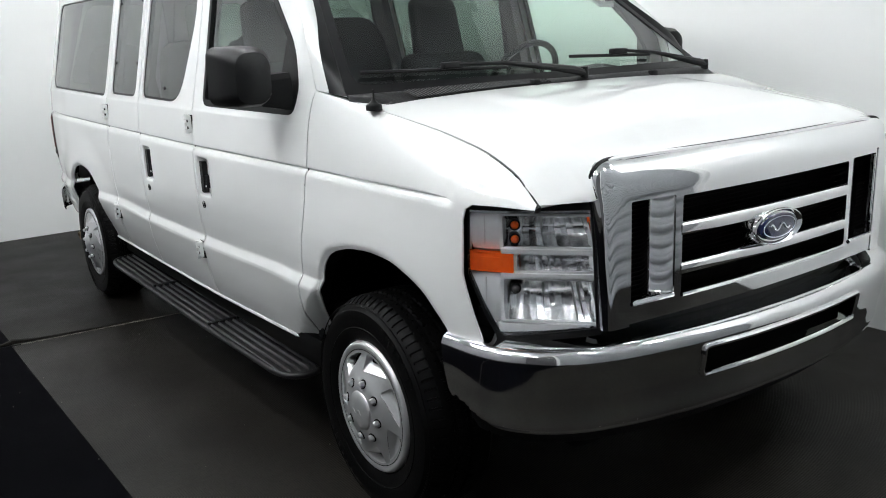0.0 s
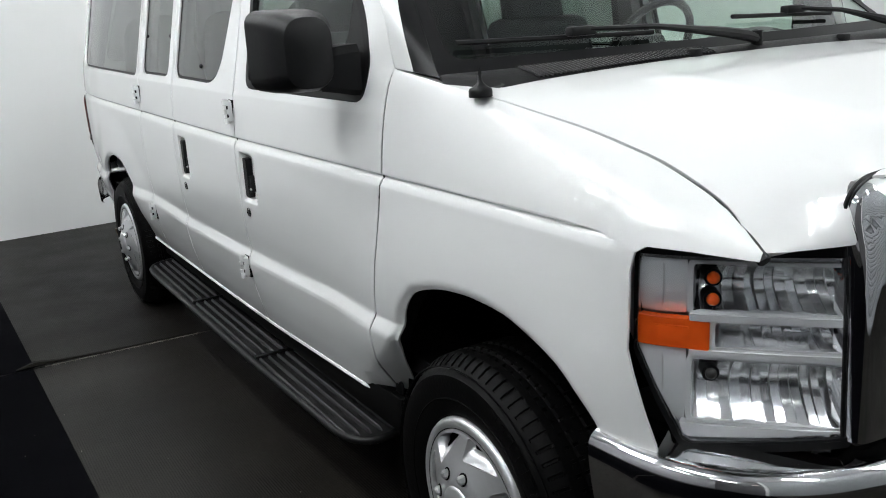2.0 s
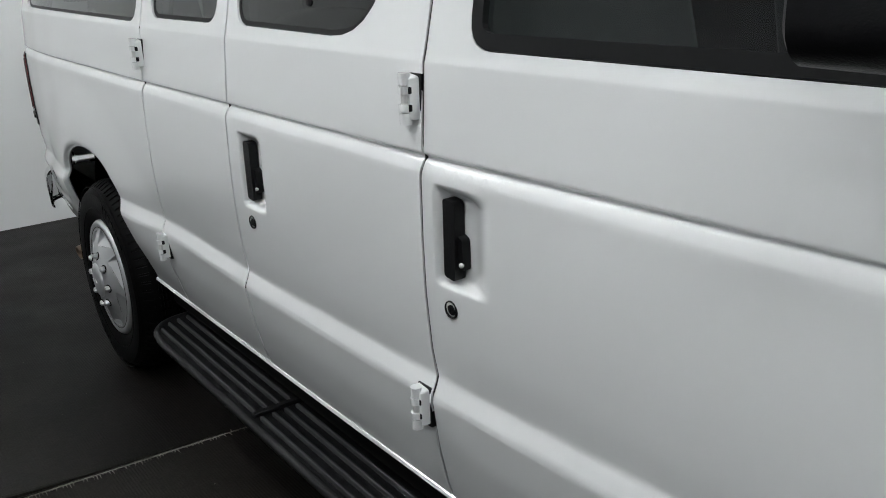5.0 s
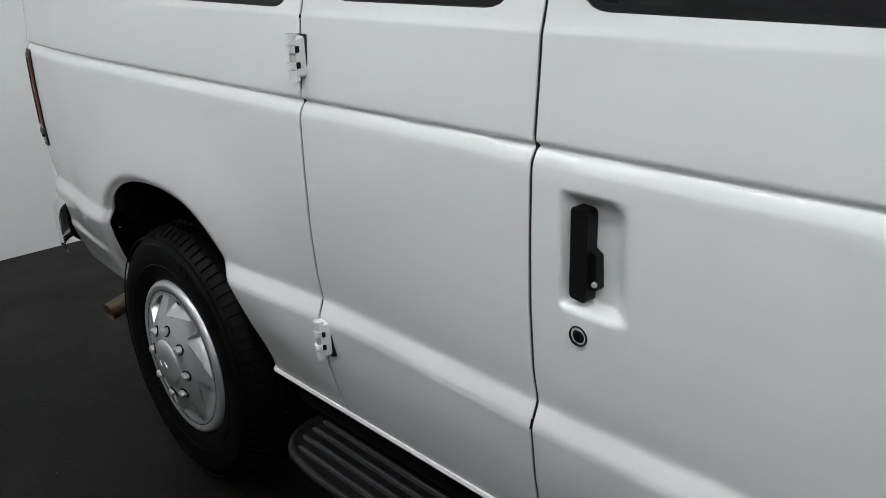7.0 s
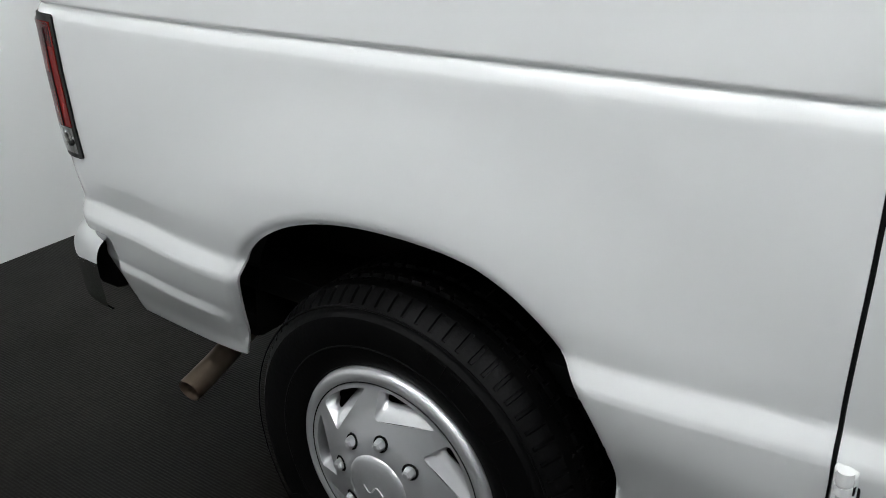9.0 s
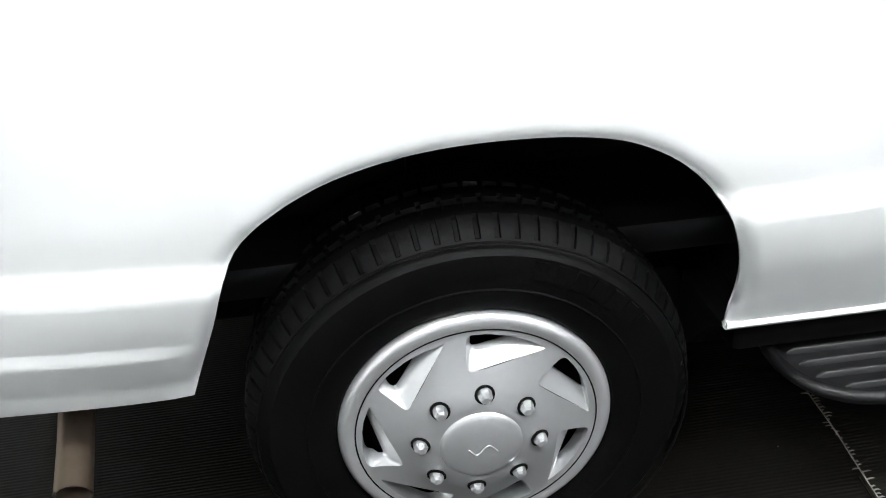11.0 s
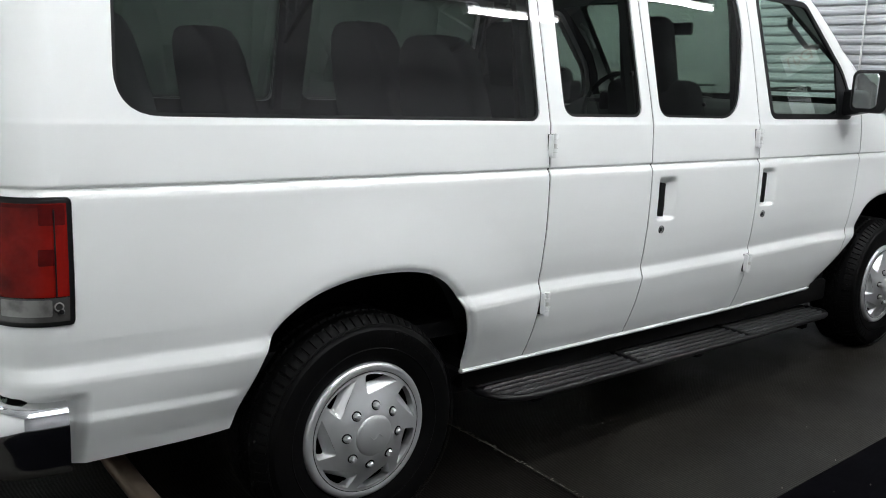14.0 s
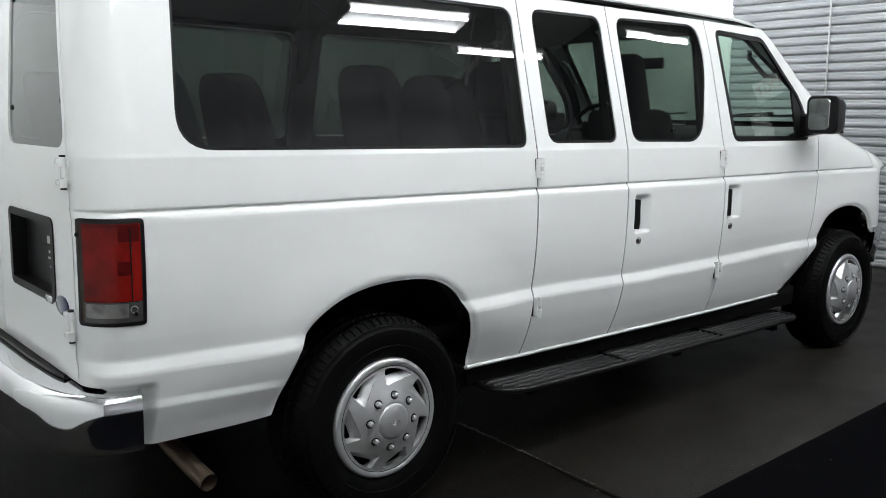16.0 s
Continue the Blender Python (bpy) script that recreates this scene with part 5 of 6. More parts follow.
RB = plan_curve([(0.0, -4.700), (0.4, -4.697), (0.65, -4.685), (0.80, -4.655), (0.90, -4.600), (0.947, -4.53), (0.960, -4.415)])
rend = RB[0][-1]
section = spline([(0.020, 0.372), (0.006, 0.380), (0.002, 0.43), (0.0, 0.48), (0.001, 0.505), (0.006, 0.522), (0.015, 0.537), (0.029, 0.548), (0.044, 0.553), (0.062, 0.555), (0.100, 0.556), (0.150, 0.556), (0.20, 0.556)], 4)
rb = swept_bumper("rear_bumper", RB, section, -1, "chrome rear step bumper", None, None, [float(v) for v in np.linspace(-rend, rend, 150)])
skin("step_pad", [[(-rend + 0.40, 0.0), (rend - 0.40, 0.0), (rend - 0.40, 1.0), (-rend + 0.40, 1.0)]],
     lambda u, v: tuple(np.add(bumper_fn(RB, [(0.0, 0.118), (1.0, 0.21)], -1)(u, v), (0, 0, 0.559 - v))), M_TRIM, rb, "black step pad", step=0.05, rim=0.01, flip=False)
bm = bmesh.new()
box(bm, -4.50, -4.30, -0.72, 0.72, 0.40, 0.62, 0.02)
for sgn in (-1, 1):
    box(bm, -4.545, -4.450, *sorted((sgn * 0.74, sgn * 0.895)), 0.388, 0.545, 0.018)
part("rear_crossmember", bm, M_UNDER, van, "black rear crossmember")

# ---------------------------------------------------------------- mirrors
for sgn in (-1, 1):
    bm = bmesh.new()
    def ring(x, y0, y1, z0, z1, r):
        return [(x + 0.02 * (abs(a) - 1.06), sgn * abs(a), b) for a, b in rounded(y0, y1, z0, z1, r, 5)]
    lofted(bm, [ring(-0.690, 0.998, 1.162, 1.312, 1.500, 0.03), ring(-0.684, 0.991, 1.168, 1.304, 1.508, 0.036), ring(-0.62, 0.983, 1.158, 1.300, 1.506, 0.045), ring(-0.56, 0.986, 1.146, 1.302, 1.500, 0.05),
                ring(-0.525, 1.000, 1.128, 1.312, 1.486, 0.05), ring(-0.512, 1.025, 1.106, 1.335, 1.46, 0.04)])
    mir = part("door_mirror", bm, M_BLACK, van if sgn > 0 else front_door, "black plastic towing-size door mirror", 30)
    bm = bmesh.new()
    lofted(bm, [ring(-0.6905, 1.006, 1.122, 1.322, 1.492, 0.022), ring(-0.6935, 1.008, 1.120, 1.324, 1.490, 0.022)])
    part("mirror_glass", bm, M_MIRROR, mir, "mirror glass")
    bm = bmesh.new()
    lofted(bm, [[(x + dx, sgn * y, z) for dx, z in ((-0.05, z0 + 0.012), (-0.042, z0), (0.042, z0), (0.052, z0 + 0.014), (0.050, z1 - 0.02), (0.036, z1), (-0.040, z1), (-0.05, z1 - 0.012))]
                for x, y, z0, z1 in ((-0.575, 0.925, 1.282, 1.412), (-0.578, 0.950, 1.284, 1.412), (-0.585, 0.985, 1.292, 1.408), (-0.59, 1.03, 1.300, 1.404))])
    part("mirror_arm", bm, M_BLACK, mir, "", 30)

# ---------------------------------------------------------------- running board
def board_z(x):
    return 0.271 + 0.0082 * (-0.6 - x)


BOARD = [(-2.97, 0.70), (-2.985, 0.80), (-3.006, 0.865), (-3.004, 0.930), (-2.978, 0.990), (-2.920, 1.030), (-2.82, 1.044), (-1.40, 1.034), (-0.72, 1.018), (-0.655, 1.004), (-0.610, 0.972), (-0.590, 0.925), (-0.594, 0.876), (-0.617, 0.829), (-0.66, 0.70)]
for sgn in (-1, 1):
    bm = bmesh.new()
    loop = [(x, sgn * y) for x, y in dense(round_corners(BOARD, 0.03, 3), 0.08)]
    rings = []
    for inset, drop in ((0.024, 0.0055), (0.020, 0.001), (0.014, -0.0015), (0.006, 0.0), (0.001, 0.005), (-0.001, 0.011), (0.002, 0.019), (0.014, 0.026), (0.05, 0.030)):
        rings.append([(x, y, board_z(x) - drop) for x, y in loop_inset(loop, inset)])
    lofted(bm, rings)
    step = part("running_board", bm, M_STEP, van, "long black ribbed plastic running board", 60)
    sec = [(-0.0062, 0.0), (-0.0036, 0.0095), (-0.0022, 0.0108), (0.0022, 0.0108), (0.0036, 0.0095), (0.0062, 0.0)]
    for k in range(-2, 5):
        y = 0.862 + k * 0.0345
        ends = (0.0, 0.004, 0.010, 0.022, 0.052)[k] if k > 0 else 0.0
        for x0, x1 in ((-2.975 + ends, -2.222), (-2.196, -1.432), (-1.408, -0.635 - ends * 0.8)):
            bm = bmesh.new()
            lofted(bm, [[(x, sgn * (y + a * g), board_z(x) - 0.006 + b * g) for a, b in sec] for x, g in ((x0, 0.3), (x0 + 0.012, 1.0), ((x0 + x1) / 2, 1.0), (x1 - 0.012, 1.0), (x1, 0.3))])
            part("tread_rib", bm, M_RIB_LIT, step, "", 50)
    for x in (-2.209, -1.420):
        bm = bmesh.new()
        for y0, y1 in ((0.80, 0.872), (0.876, 1.012)):
            box(bm, x - 0.009, x + 0.009, sgn * y0, sgn * y1, board_z(x) - 0.006, board_z(x) + 0.0065, 0.002, 1)
        part("tread_joint", bm, M_TRIM, step, "black cross strip")
    for x in (-2.75, -1.72, -0.80):
        bm = bmesh.new()
        box(bm, x - 0.025, x + 0.025, sgn * 0.62, sgn * 0.96, board_z(x) - 0.075, board_z(x) - 0.040, 0.006)
        part("bracket", bm, M_UNDER, step)
    # bracket tab at the foot of the front wheel arch
    bm = bmesh.new()
    lofted(bm, [[(-0.528 + 0.014 * math.cos(t), sgn * yy, 0.440 + 0.020 * math.sin(t)) for t in np.linspace(0, math.tau, 14, False)] for yy in (0.874, 0.878)])
    box(bm, -0.560, -0.525, sgn * 0.874, sgn * 0.878, 0.395, 0.445)
    part("arch_tab", bm, M_TRIM, van, "small dark metal tab behind the wheel arch")

# ---------------------------------------------------------------- wheels
def cover_h(r):
    return float(np.interp(r, [0, 0.02, 0.04, 0.050, 0.060, 0.066, 0.070, 0.074, 0.085, 0.100, 0.115, 0.130, 0.150, 0.170, 0.188, 0.194, 0.202, 0.211, 0.217, 0.222], [0.0500, 0.0500, 0.0500, 0.0500, 0.0500, 0.0500, 0.0498, 0.0492, 0.0462, 0.0415, 0.0355, 0.0298, 0.0228, 0.0170, 0.0130, 0.0125, 0.0155, 0.0155, 0.011, 0.002]))


def cover_fn(a, b):
    """The cover's smooth face."""
    return (a, -cover_h(math.hypot(a, b)), b)


def slot(corners, k):
    """One of the seven swept slots of the cover: corners as (radius, degrees), its outer side an arc."""
    (ra, ta), (rc, tc), (rd, td) = corners
    t0 = 92.0 + k * 360 / 7
    pol = [(ra, ta)] + [(ra + (rc - ra) * f, ta + (tc - ta) * f) for f in (0.25, 0.5, 0.75)] + [(rc, tc), (rd, td)]
    return round_corners([(r * math.cos(radians(t0 + t)), r * math.sin(radians(t0 + t))) for r, t in pol], [0.012, 0.004, 0.004, 0.004, 0.006, 0.011], 4)


def build_wheel():
    bm = bmesh.new()
    lathe(bm, [(0.0, 0.03), (0.10, 0.03), (0.20, 0.05), (0.212, 0.01), (0.218, -0.004), (0.214, 0.02), (0.19, 0.06), (0.19, 0.20)], 48)
    wheel = part("wheel", bm, M_UNDER, None, "black steel wheel with silver cover and all-season tyre")
    n = 300
    prof = [(0.212, 0.012, 0, 0), (0.226, -0.006, 0, 0), (0.245, -0.014, 0, 0), (0.262, -0.016, 0, 0), (0.300, -0.022, 0, 0), (0.335, -0.018, 0, 0), (0.352, -0.008, 0, 0), (0.361, 0.001, 0, 0),
            (0.366, 0.005, 1, 0), (0.378, 0.022, 1, 0), (0.3835, 0.034, 1, 0), (0.3842, 0.0365, 0, 0), (0.3855, 0.054, 0, 0), (0.3858, 0.056, 1, 0.5), (0.3860, 0.066, 1, 0.5), (0.3790, 0.069, 0, 0.5),
            (0.3790, 0.078, 0, 0.5), (0.387, 0.081, 1, 0.5), (0.387, 0.090, 1, 0.5), (0.387, 0.092, 0, 0.5), (0.387, 0.106, 0, 0.2), (0.387, 0.108, 1, 0.2), (0.387, 0.116, 1, 0.2), (0.380, 0.119, 0, 0.2),
            (0.380, 0.128, 0, 0.2), (0.387, 0.131, 1, 0.2), (0.387, 0.140, 1, 0.2), (0.386, 0.162, 0, 0.2), (0.3845, 0.200, 0, 0), (0.366, 0.222, 0, 0), (0.33, 0.235, 0, 0), (0.25, 0.23, 0, 0), (0.21, 0.20, 0, 0)]
    rings = []
    for r, a, notch, phase in prof:
        ring_pts = []
        for k in range(n):
            block, q = divmod(k, 4)
            f = (0.0, 0.04, 0.26, 0.30)[q]
            rr = r - 0.019 * smooth(0.30, 0.37, r) - (0.0055 if notch and q in (1, 2) else 0.0)
            t = (block + f + phase) * math.tau / (n / 4)
            ring_pts.append((rr * math.cos(t), a, rr * math.sin(t)))
        rings.append(ring_pts)
    bm = bmesh.new()
    lofted(bm, rings, True, False)
    tyre = part("tyre", bm, M_RUBBER, wheel, "black worn tyre", 25)
    for r in (0.268, 0.345):
        bm = bmesh.new()
        tube(bm, [(r * math.cos(t), -0.0165 if r < 0.3 else -0.0140, r * math.sin(t)) for t in np.linspace(0, math.tau, 73)], 0.0022, 5, False)
        part("sidewall_rib", bm, M_RUBBER, tyre)
    # raised sidewall lettering, as unreadable bars
    for base, count in ((0.6, 7), (3.7, 7)):
        for k in range(count):
            t = base + k * 0.105
            bm = bmesh.new()
            q = [(r * math.cos(t + d), 0.0, r * math.sin(t + d)) for r, d in ((0.292, -0.03), (0.322, -0.03), (0.322, 0.03), (0.292, 0.03))]
            lofted(bm, [[(x, -0.0190, z) for x, y, z in q], [(x, -0.0226, z) for x, y, z in q]])
            part("sidewall_mark", bm, M_RUBBER, tyre)
    mouth = ((0.1875, 1.0), (0.1825, -40.0), (0.1290, 4.0))
    floor_of = ((0.1850, -2.5), (0.1815, -31.0), (0.1560, 0.0))
    holes = [slot(mouth, k) for k in range(7)]
    cover = skin("wheel_cover", [[(0.197 * math.cos(t), 0.197 * math.sin(t)) for t in np.linspace(0, math.tau, 120, False)]] + holes, cover_fn, M_SILVER, wheel, "silver seven-slot wheel cover", step=0.008, rim=0.0015, flip=False)
    for k in range(7):
        bm = bmesh.new()
        outer, inner = slot(mouth, k), slot(floor_of, k)
        rings = []
        for f, d in ((0.0, 0.0008), (0.10, 0.0032), (0.55, 0.0140), (1.0, 0.0265), (1.0, 0.032)):
            rings.append([(a + (c - a) * f, -cover_h(math.hypot(a, b)) + d, b + (e - b) * f) for (a, b), (c, e) in zip(outer, inner)])
        lofted(bm, rings, True, False)
        part("slot_wall", bm, M_SILVER, cover, "sloping silver wall of the slot", 60)
    bm = bmesh.new()
    tube(bm, [(0.1945 * math.cos(t), -0.0136, 0.1945 * math.sin(t)) for t in np.linspace(0, math.tau, 97)], 0.0013, 5, False)
    part("ring_groove", bm, M_UNDER, cover, "thin dark line inside the outer ring")
    bm = bmesh.new()
    lathe(bm, [(0.190, 0.004), (0.195, -0.0125), (0.1985, -0.0142), (0.2035, -0.0155), (0.2090, -0.0158), (0.2135, -0.0145), (0.2175, -0.0110), (0.2205, -0.0055), (0.222, 0.002), (0.222, 0.010)], 120)
    part("cover_ring", bm, M_SILVER, cover, "bright outer ring of the cover")
    bm = bmesh.new()
    lathe(bm, [(0.0, -0.0640), (0.015, -0.0636), (0.030, -0.0622), (0.045, -0.0598), (0.057, -0.0566), (0.0625, -0.0540), (0.0655, -0.0510), (0.0665, -0.0480)], 64)
    cap = part("centre_cap", bm, M_SILVER, cover, "smooth domed silver centre cap", 50)
    bm = bmesh.new()
    tube(bm, [(x, -0.0640, 0.008 * math.sin(x * 170)) for x in np.linspace(-0.022, 0.022, 20)], 0.0016, 5)
    part("cap_mark", bm, M_SILVER, cover, "plain embossed wavy mark")
    for k in range(8):
        t = k * math.tau / 8 + radians(84)
        bm = bmesh.new()
        lathe(bm, [(0.0115, 0.004), (0.0112, -0.010), (0.0098, -0.0145), (0.006, -0.0172), (0.0, -0.0178)], 6)
        nut = part("lug_nut", bm, M_SILVER, cover, "bright six-sided lug nut", 20)
        nut.matrix_basis = pose(0.095 * math.cos(t), -cover_h(0.095) + 0.002, 0.095 * math.sin(t))
        bm = bmesh.new()
        er, et = Vector((0.94 * math.cos(t), 0.342, 0.94 * math.sin(t))), Vector((-math.sin(t), 0.0, math.cos(t)))
        mid = Vector((0.095 * math.cos(t), -cover_h(0.095) - 0.0004, 0.095 * math.sin(t)))
        tube(bm, [mid + 0.0138 * (er * math.cos(a) + et * math.sin(a)) for a in np.linspace(0, math.tau, 17)], 0.0024, 5, False)
        part("nut_seat", bm, M_UNDER, cover, "dark hole round the nut")
    return wheel


wheel = build_wheel()
unrake = van.matrix_basis.inverted()
spots = [(0.003, -0.953, 4, 0), (-3.505, -0.972, 0, 0), (0.003, 0.950, 30, 180), (-3.505, 0.955, 50, 180)]
for i, (x, y, spin, turn) in enumerate(spots):
    m = unrake @ pose(x, y, 0.361, 0, spin, turn)
    if i == 0:
        wheel.parent = van
        wheel.matrix_basis = m
    else:
        copy_thing(wheel, m)

# wheel wells, underbody, exhaust
for cx, w0, w1, top in ((-3.53, -4.02, -3.09, 0.86), (-0.02, -0.52, 0.46, 0.92)):
    for sgn in (-1, 1):
        bm = bmesh.new()
        a = np.linspace(0, math.pi, 15)
        arch = [(cx + (w1 - w0) / 2 * math.cos(t), 0.40 + (top - 0.40) * math.sin(t)) for t in a]
        lofted(bm, [[(x, sgn * y, z) for x, z in arch] for y in (0.865, 0.60)], False, False)
        inner = [bm.verts.new((x, sgn * 0.60, z)) for x, z in arch]
        bm.faces.new(inner)
        part("wheel_well", bm, M_UNDER, van, "black wheel well")
bm = bmesh.new()
box(bm, -4.45, 0.55, -0.60, 0.60, 0.28, 0.46, 0.03)
box(bm, -3.08, -0.5, -0.90, 0.90, 0.30, 0.42, 0.02)
box(bm, -4.36, -4.0, -0.86, 0.86, 0.37, 0.44, 0.02)
part("underbody", bm, M_UNDER, van, "dark underbody")
bm = bmesh.new()
tube(bm, [(-3.505, -0.80, 0.275), (-3.505, 0.80, 0.275)], 0.05, 12)
part("rear_axle", bm, M_UNDER, van)
bm = bmesh.new()
pts = [(-4.23, -0.50, 0.32), (-4.225, -0.70, 0.262), (-4.21, -0.83, 0.225), (-4.200, -0.925, 0.204)]
tube(bm, pts, 0.031, 20, False)
tube(bm, list(reversed(pts)), 0.028, 20, False)
part("tailpipe", bm, M_EXHAUST, van, "rusty steel tailpipe", 30)

# ---------------------------------------------------------------- cabin
bm = bmesh.new()
box(bm, -4.40, -0.10, -0.86, 0.86, 0.50, 0.56, 0.01)
part("cabin_floor", bm, M_TRIM, van, "dark cabin floor")


def dash_fn(u, v):
    y = (u - 0.5) * 1.72
    prof = [(-0.16, 1.325), (-0.30, 1.335), (-0.46, 1.315), (-0.60, 1.27), (-0.68, 1.18), (-0.66, 1.0), (-0.60, 0.80)]
    t = v * (len(prof) - 1)
    i = min(int(t), len(prof) - 2)
    x, z = (prof[i][k] + (prof[i + 1][k] - prof[i][k]) * (t - i) for k in (0, 1))
    return (x - 0.08 * (y / 0.86) ** 2, y, z + (0.045 * math.exp(-((y - 0.40) / 0.2) ** 2) if 0.2 < v < 0.75 else 0))


grid("dashboard", dash_fn, 30, 18, M_DASH, van, "dark grey plastic dashboard", 0.02)
bm = bmesh.new()
cx, cy, cz = -0.84, 0.40, 1.30
tube(bm, [(cx + 0.185 * math.sin(0.5) * math.sin(t), cy + 0.185 * math.cos(t), cz + 0.185 * math.cos(0.5) * math.sin(t)) for t in np.linspace(0, math.tau, 41)], 0.015, 8, False)
sw = part("steering_wheel", bm, M_TRIM, van, "black steering wheel")
bm = bmesh.new()
box(bm, cx - 0.03, cx + 0.02, cy - 0.07, cy + 0.07, cz - 0.06, cz + 0.05, 0.02)
box(bm, cx - 0.012, cx + 0.012, cy - 0.18, cy + 0.18, cz - 0.015, cz + 0.010, 0.008)
tube(bm, [(cx, cy, cz), (cx + 0.3, cy, cz - 0.2)], 0.035, 10)
part("steering_hub", bm, M_TRIM, sw)


def pad(bm, x0, x1, y0, y1, z0, z1, lean=0.0, r=0.05):
    """A stuffed pad whose top leans back."""
    vs = set(bm.verts)
    box(bm, x0, x1, y0, y1, z0, z1, r, 3)
    for v in bm.verts:
        if v not in vs:
            v.co.x -= lean * (v.co.z - z0)
            f = (v.co.z - z0) / (z1 - z0)
            v.co.y += ((y0 + y1) / 2 - v.co.y) * 0.12 * max(0, f) ** 2 if lean else 0


def seat(x, y, w, heads, top=1.30, headtop=1.52, tag="cloth bench seat with rounded high backs"):
    bm = bmesh.new()
    pad(bm, x - 0.05, x + 0.46, y - w / 2, y + w / 2, 0.78, 0.95)
    s = part("seat", bm, M_SEAT, van, "dark grey " + tag)
    for k in range(heads):
        n = heads
        cw = w / n
        yc = y - w / 2 + cw * (k + 0.5)
        bm = bmesh.new()
        high = top[k] if isinstance(top, tuple) else top
        if heads > 1:
            # high back with a rounded top
            half = cw / 2 - 0.004
            loop = [(-half, 0.90)] + [(half * q * (1 - 0.10 * w), 0.90 + (high - 0.90) * w) for q, w in ((1, 0.0), (1, 0.35), (0.96, 0.62), (0.90, 0.80), (0.78, 0.91), (0.56, 0.975), (0.28, 1.0), (-0.28, 1.0), (-0.56, 0.975), (-0.78, 0.91), (-0.90, 0.80), (-0.96, 0.62), (-1, 0.35))]
            loop = loop[1:] + loop[:1]
            rings = [[(x - 0.05 + d - 0.22 * (b - 0.90), yc + a * g, 0.90 + (b - 0.90) * (0.96 + 0.04 * g)) for a, b in loop] for d, g in ((-0.075, 0.86), (-0.060, 0.96), (-0.03, 1.0), (0.03, 1.0), (0.060, 0.96), (0.075, 0.86))]
            lofted(bm, rings)
            part("backrest", bm, M_SEAT, s, "", 60)
            continue
        pad(bm, x - 0.12, x + 0.02, yc - cw / 2 + 0.004, yc + cw / 2 - 0.004, 0.90, top, 0.22, 0.055)
        part("backrest", bm, M_SEAT, s)
        bm = bmesh.new()
        off = 0.22 * (top - 0.90)
        pad(bm, x - 0.11 - off, x - 0.01 - off, yc - 0.155, yc + 0.155, top - 0.08, headtop, 0.22, 0.045)
        part("headrest", bm, M_SEAT, s)
    for yy in (y - w / 2 + 0.05, y + w / 2 - 0.05):
        bm = bmesh.new()
        box(bm, x, x + 0.42, yy - 0.02, yy + 0.02, 0.56, 0.80, 0.008)
        part("seat_leg", bm, M_TRIM, s)


seat(-1.42, -0.47, 0.56, 1, 1.42, 1.70, "cloth bucket seat with tall headrest")
seat(-1.42, 0.47, 0.56, 1, 1.42, 1.70, "cloth bucket seat with tall headrest")
seat(-2.40, 0.20, 1.10, 2, (1.565, 1.635))
seat(-3.22, 0.20, 1.10, 2, (1.22, 1.56))
seat(-4.02, 0.0, 1.50, 3, 1.53)
for sgn in (-1, 1):
    for x, w in ((-2.82, 0.09), (-1.46, 0.09), (-2.24, 0.07)) if sgn < 0 else ((-2.755, 0.17), (-1.45, 0.12)):
        bm = bmesh.new()
        lofted(bm, [[(x + a * w / 2, sgn * (SIDE(z0) + PLAN(x) - 0.035 - b), z0) for a, b in ((-1, 0), (1, 0), (0.8, 0.04), (-0.8, 0.04))] for z0 in (1.2, 1.4, 1.6, 1.84)])
        part("window_pillar", bm, M_CABIN, van, "grey trimmed window pillar")
    bm = bmesh.new()
    tube(bm, [(-0.62, sgn * 0.76, 1.62), (-0.66, sgn * 0.715, 1.62), (-0.78, sgn * 0.68, 1.72), (-0.82, sgn * 0.70, 1.75)], 0.014, 8)
    part("grab_handle", bm, M_GREY, van, "grey grab handle on the pillar")
    for x in (-1.50, -2.84):
        bm = bmesh.new()
        lofted(bm, [[(x - 0.02, sgn * 0.80, 1.75), (x + 0.02, sgn * 0.80, 1.75)], [(x - 0.02, sgn * 0.885, 1.1), (x + 0.02, sgn * 0.885, 1.1)]], False, False)
        bmesh.ops.solidify(bm, geom=bm.faces[:], thickness=0.003)
        part("seat_belt", bm, M_TRIM, van, "black seat belt")
grid("headliner", lambda u, v: (-1.0 - 3.35 * u, (v - 0.5) * 1.5, 1.84 + 0.03 * math.cos((v - 0.5) * 3)), 8, 8, M_CABIN, van, "grey headliner", 0.01)
bm = bmesh.new()
box(bm, -0.795, -0.765, -0.10, 0.14, 1.68, 1.75, 0.012)
part("rear_view_mirror", bm, M_TRIM, van, "black rear-view mirror")
# White slab set on the dash for a bright patch at the windscreen.
bm = bmesh.new()
box(bm, -0.30, -0.12, 0.16, 0.42, 1.338, 1.342)
part("white_sheet", bm, M_PLAIN_WHITE, van, "flat white sheet on the dashboard for a bright patch")

# ---------------------------------------------------------------- the bay
X_DOOR, X_REAR, Y_FAR, Y_NEAR, TOP = 2.95, -5.99, 1.86, -5.2, 4.3
def slab(name, x0, x1, y0, y1, z0, z1, mat, label):
    bm = bmesh.new()
    box(bm, x0, x1, y0, y1, z0, z1)
    return tagged(part(name, bm, mat, None, label), label, "", "", "structure")


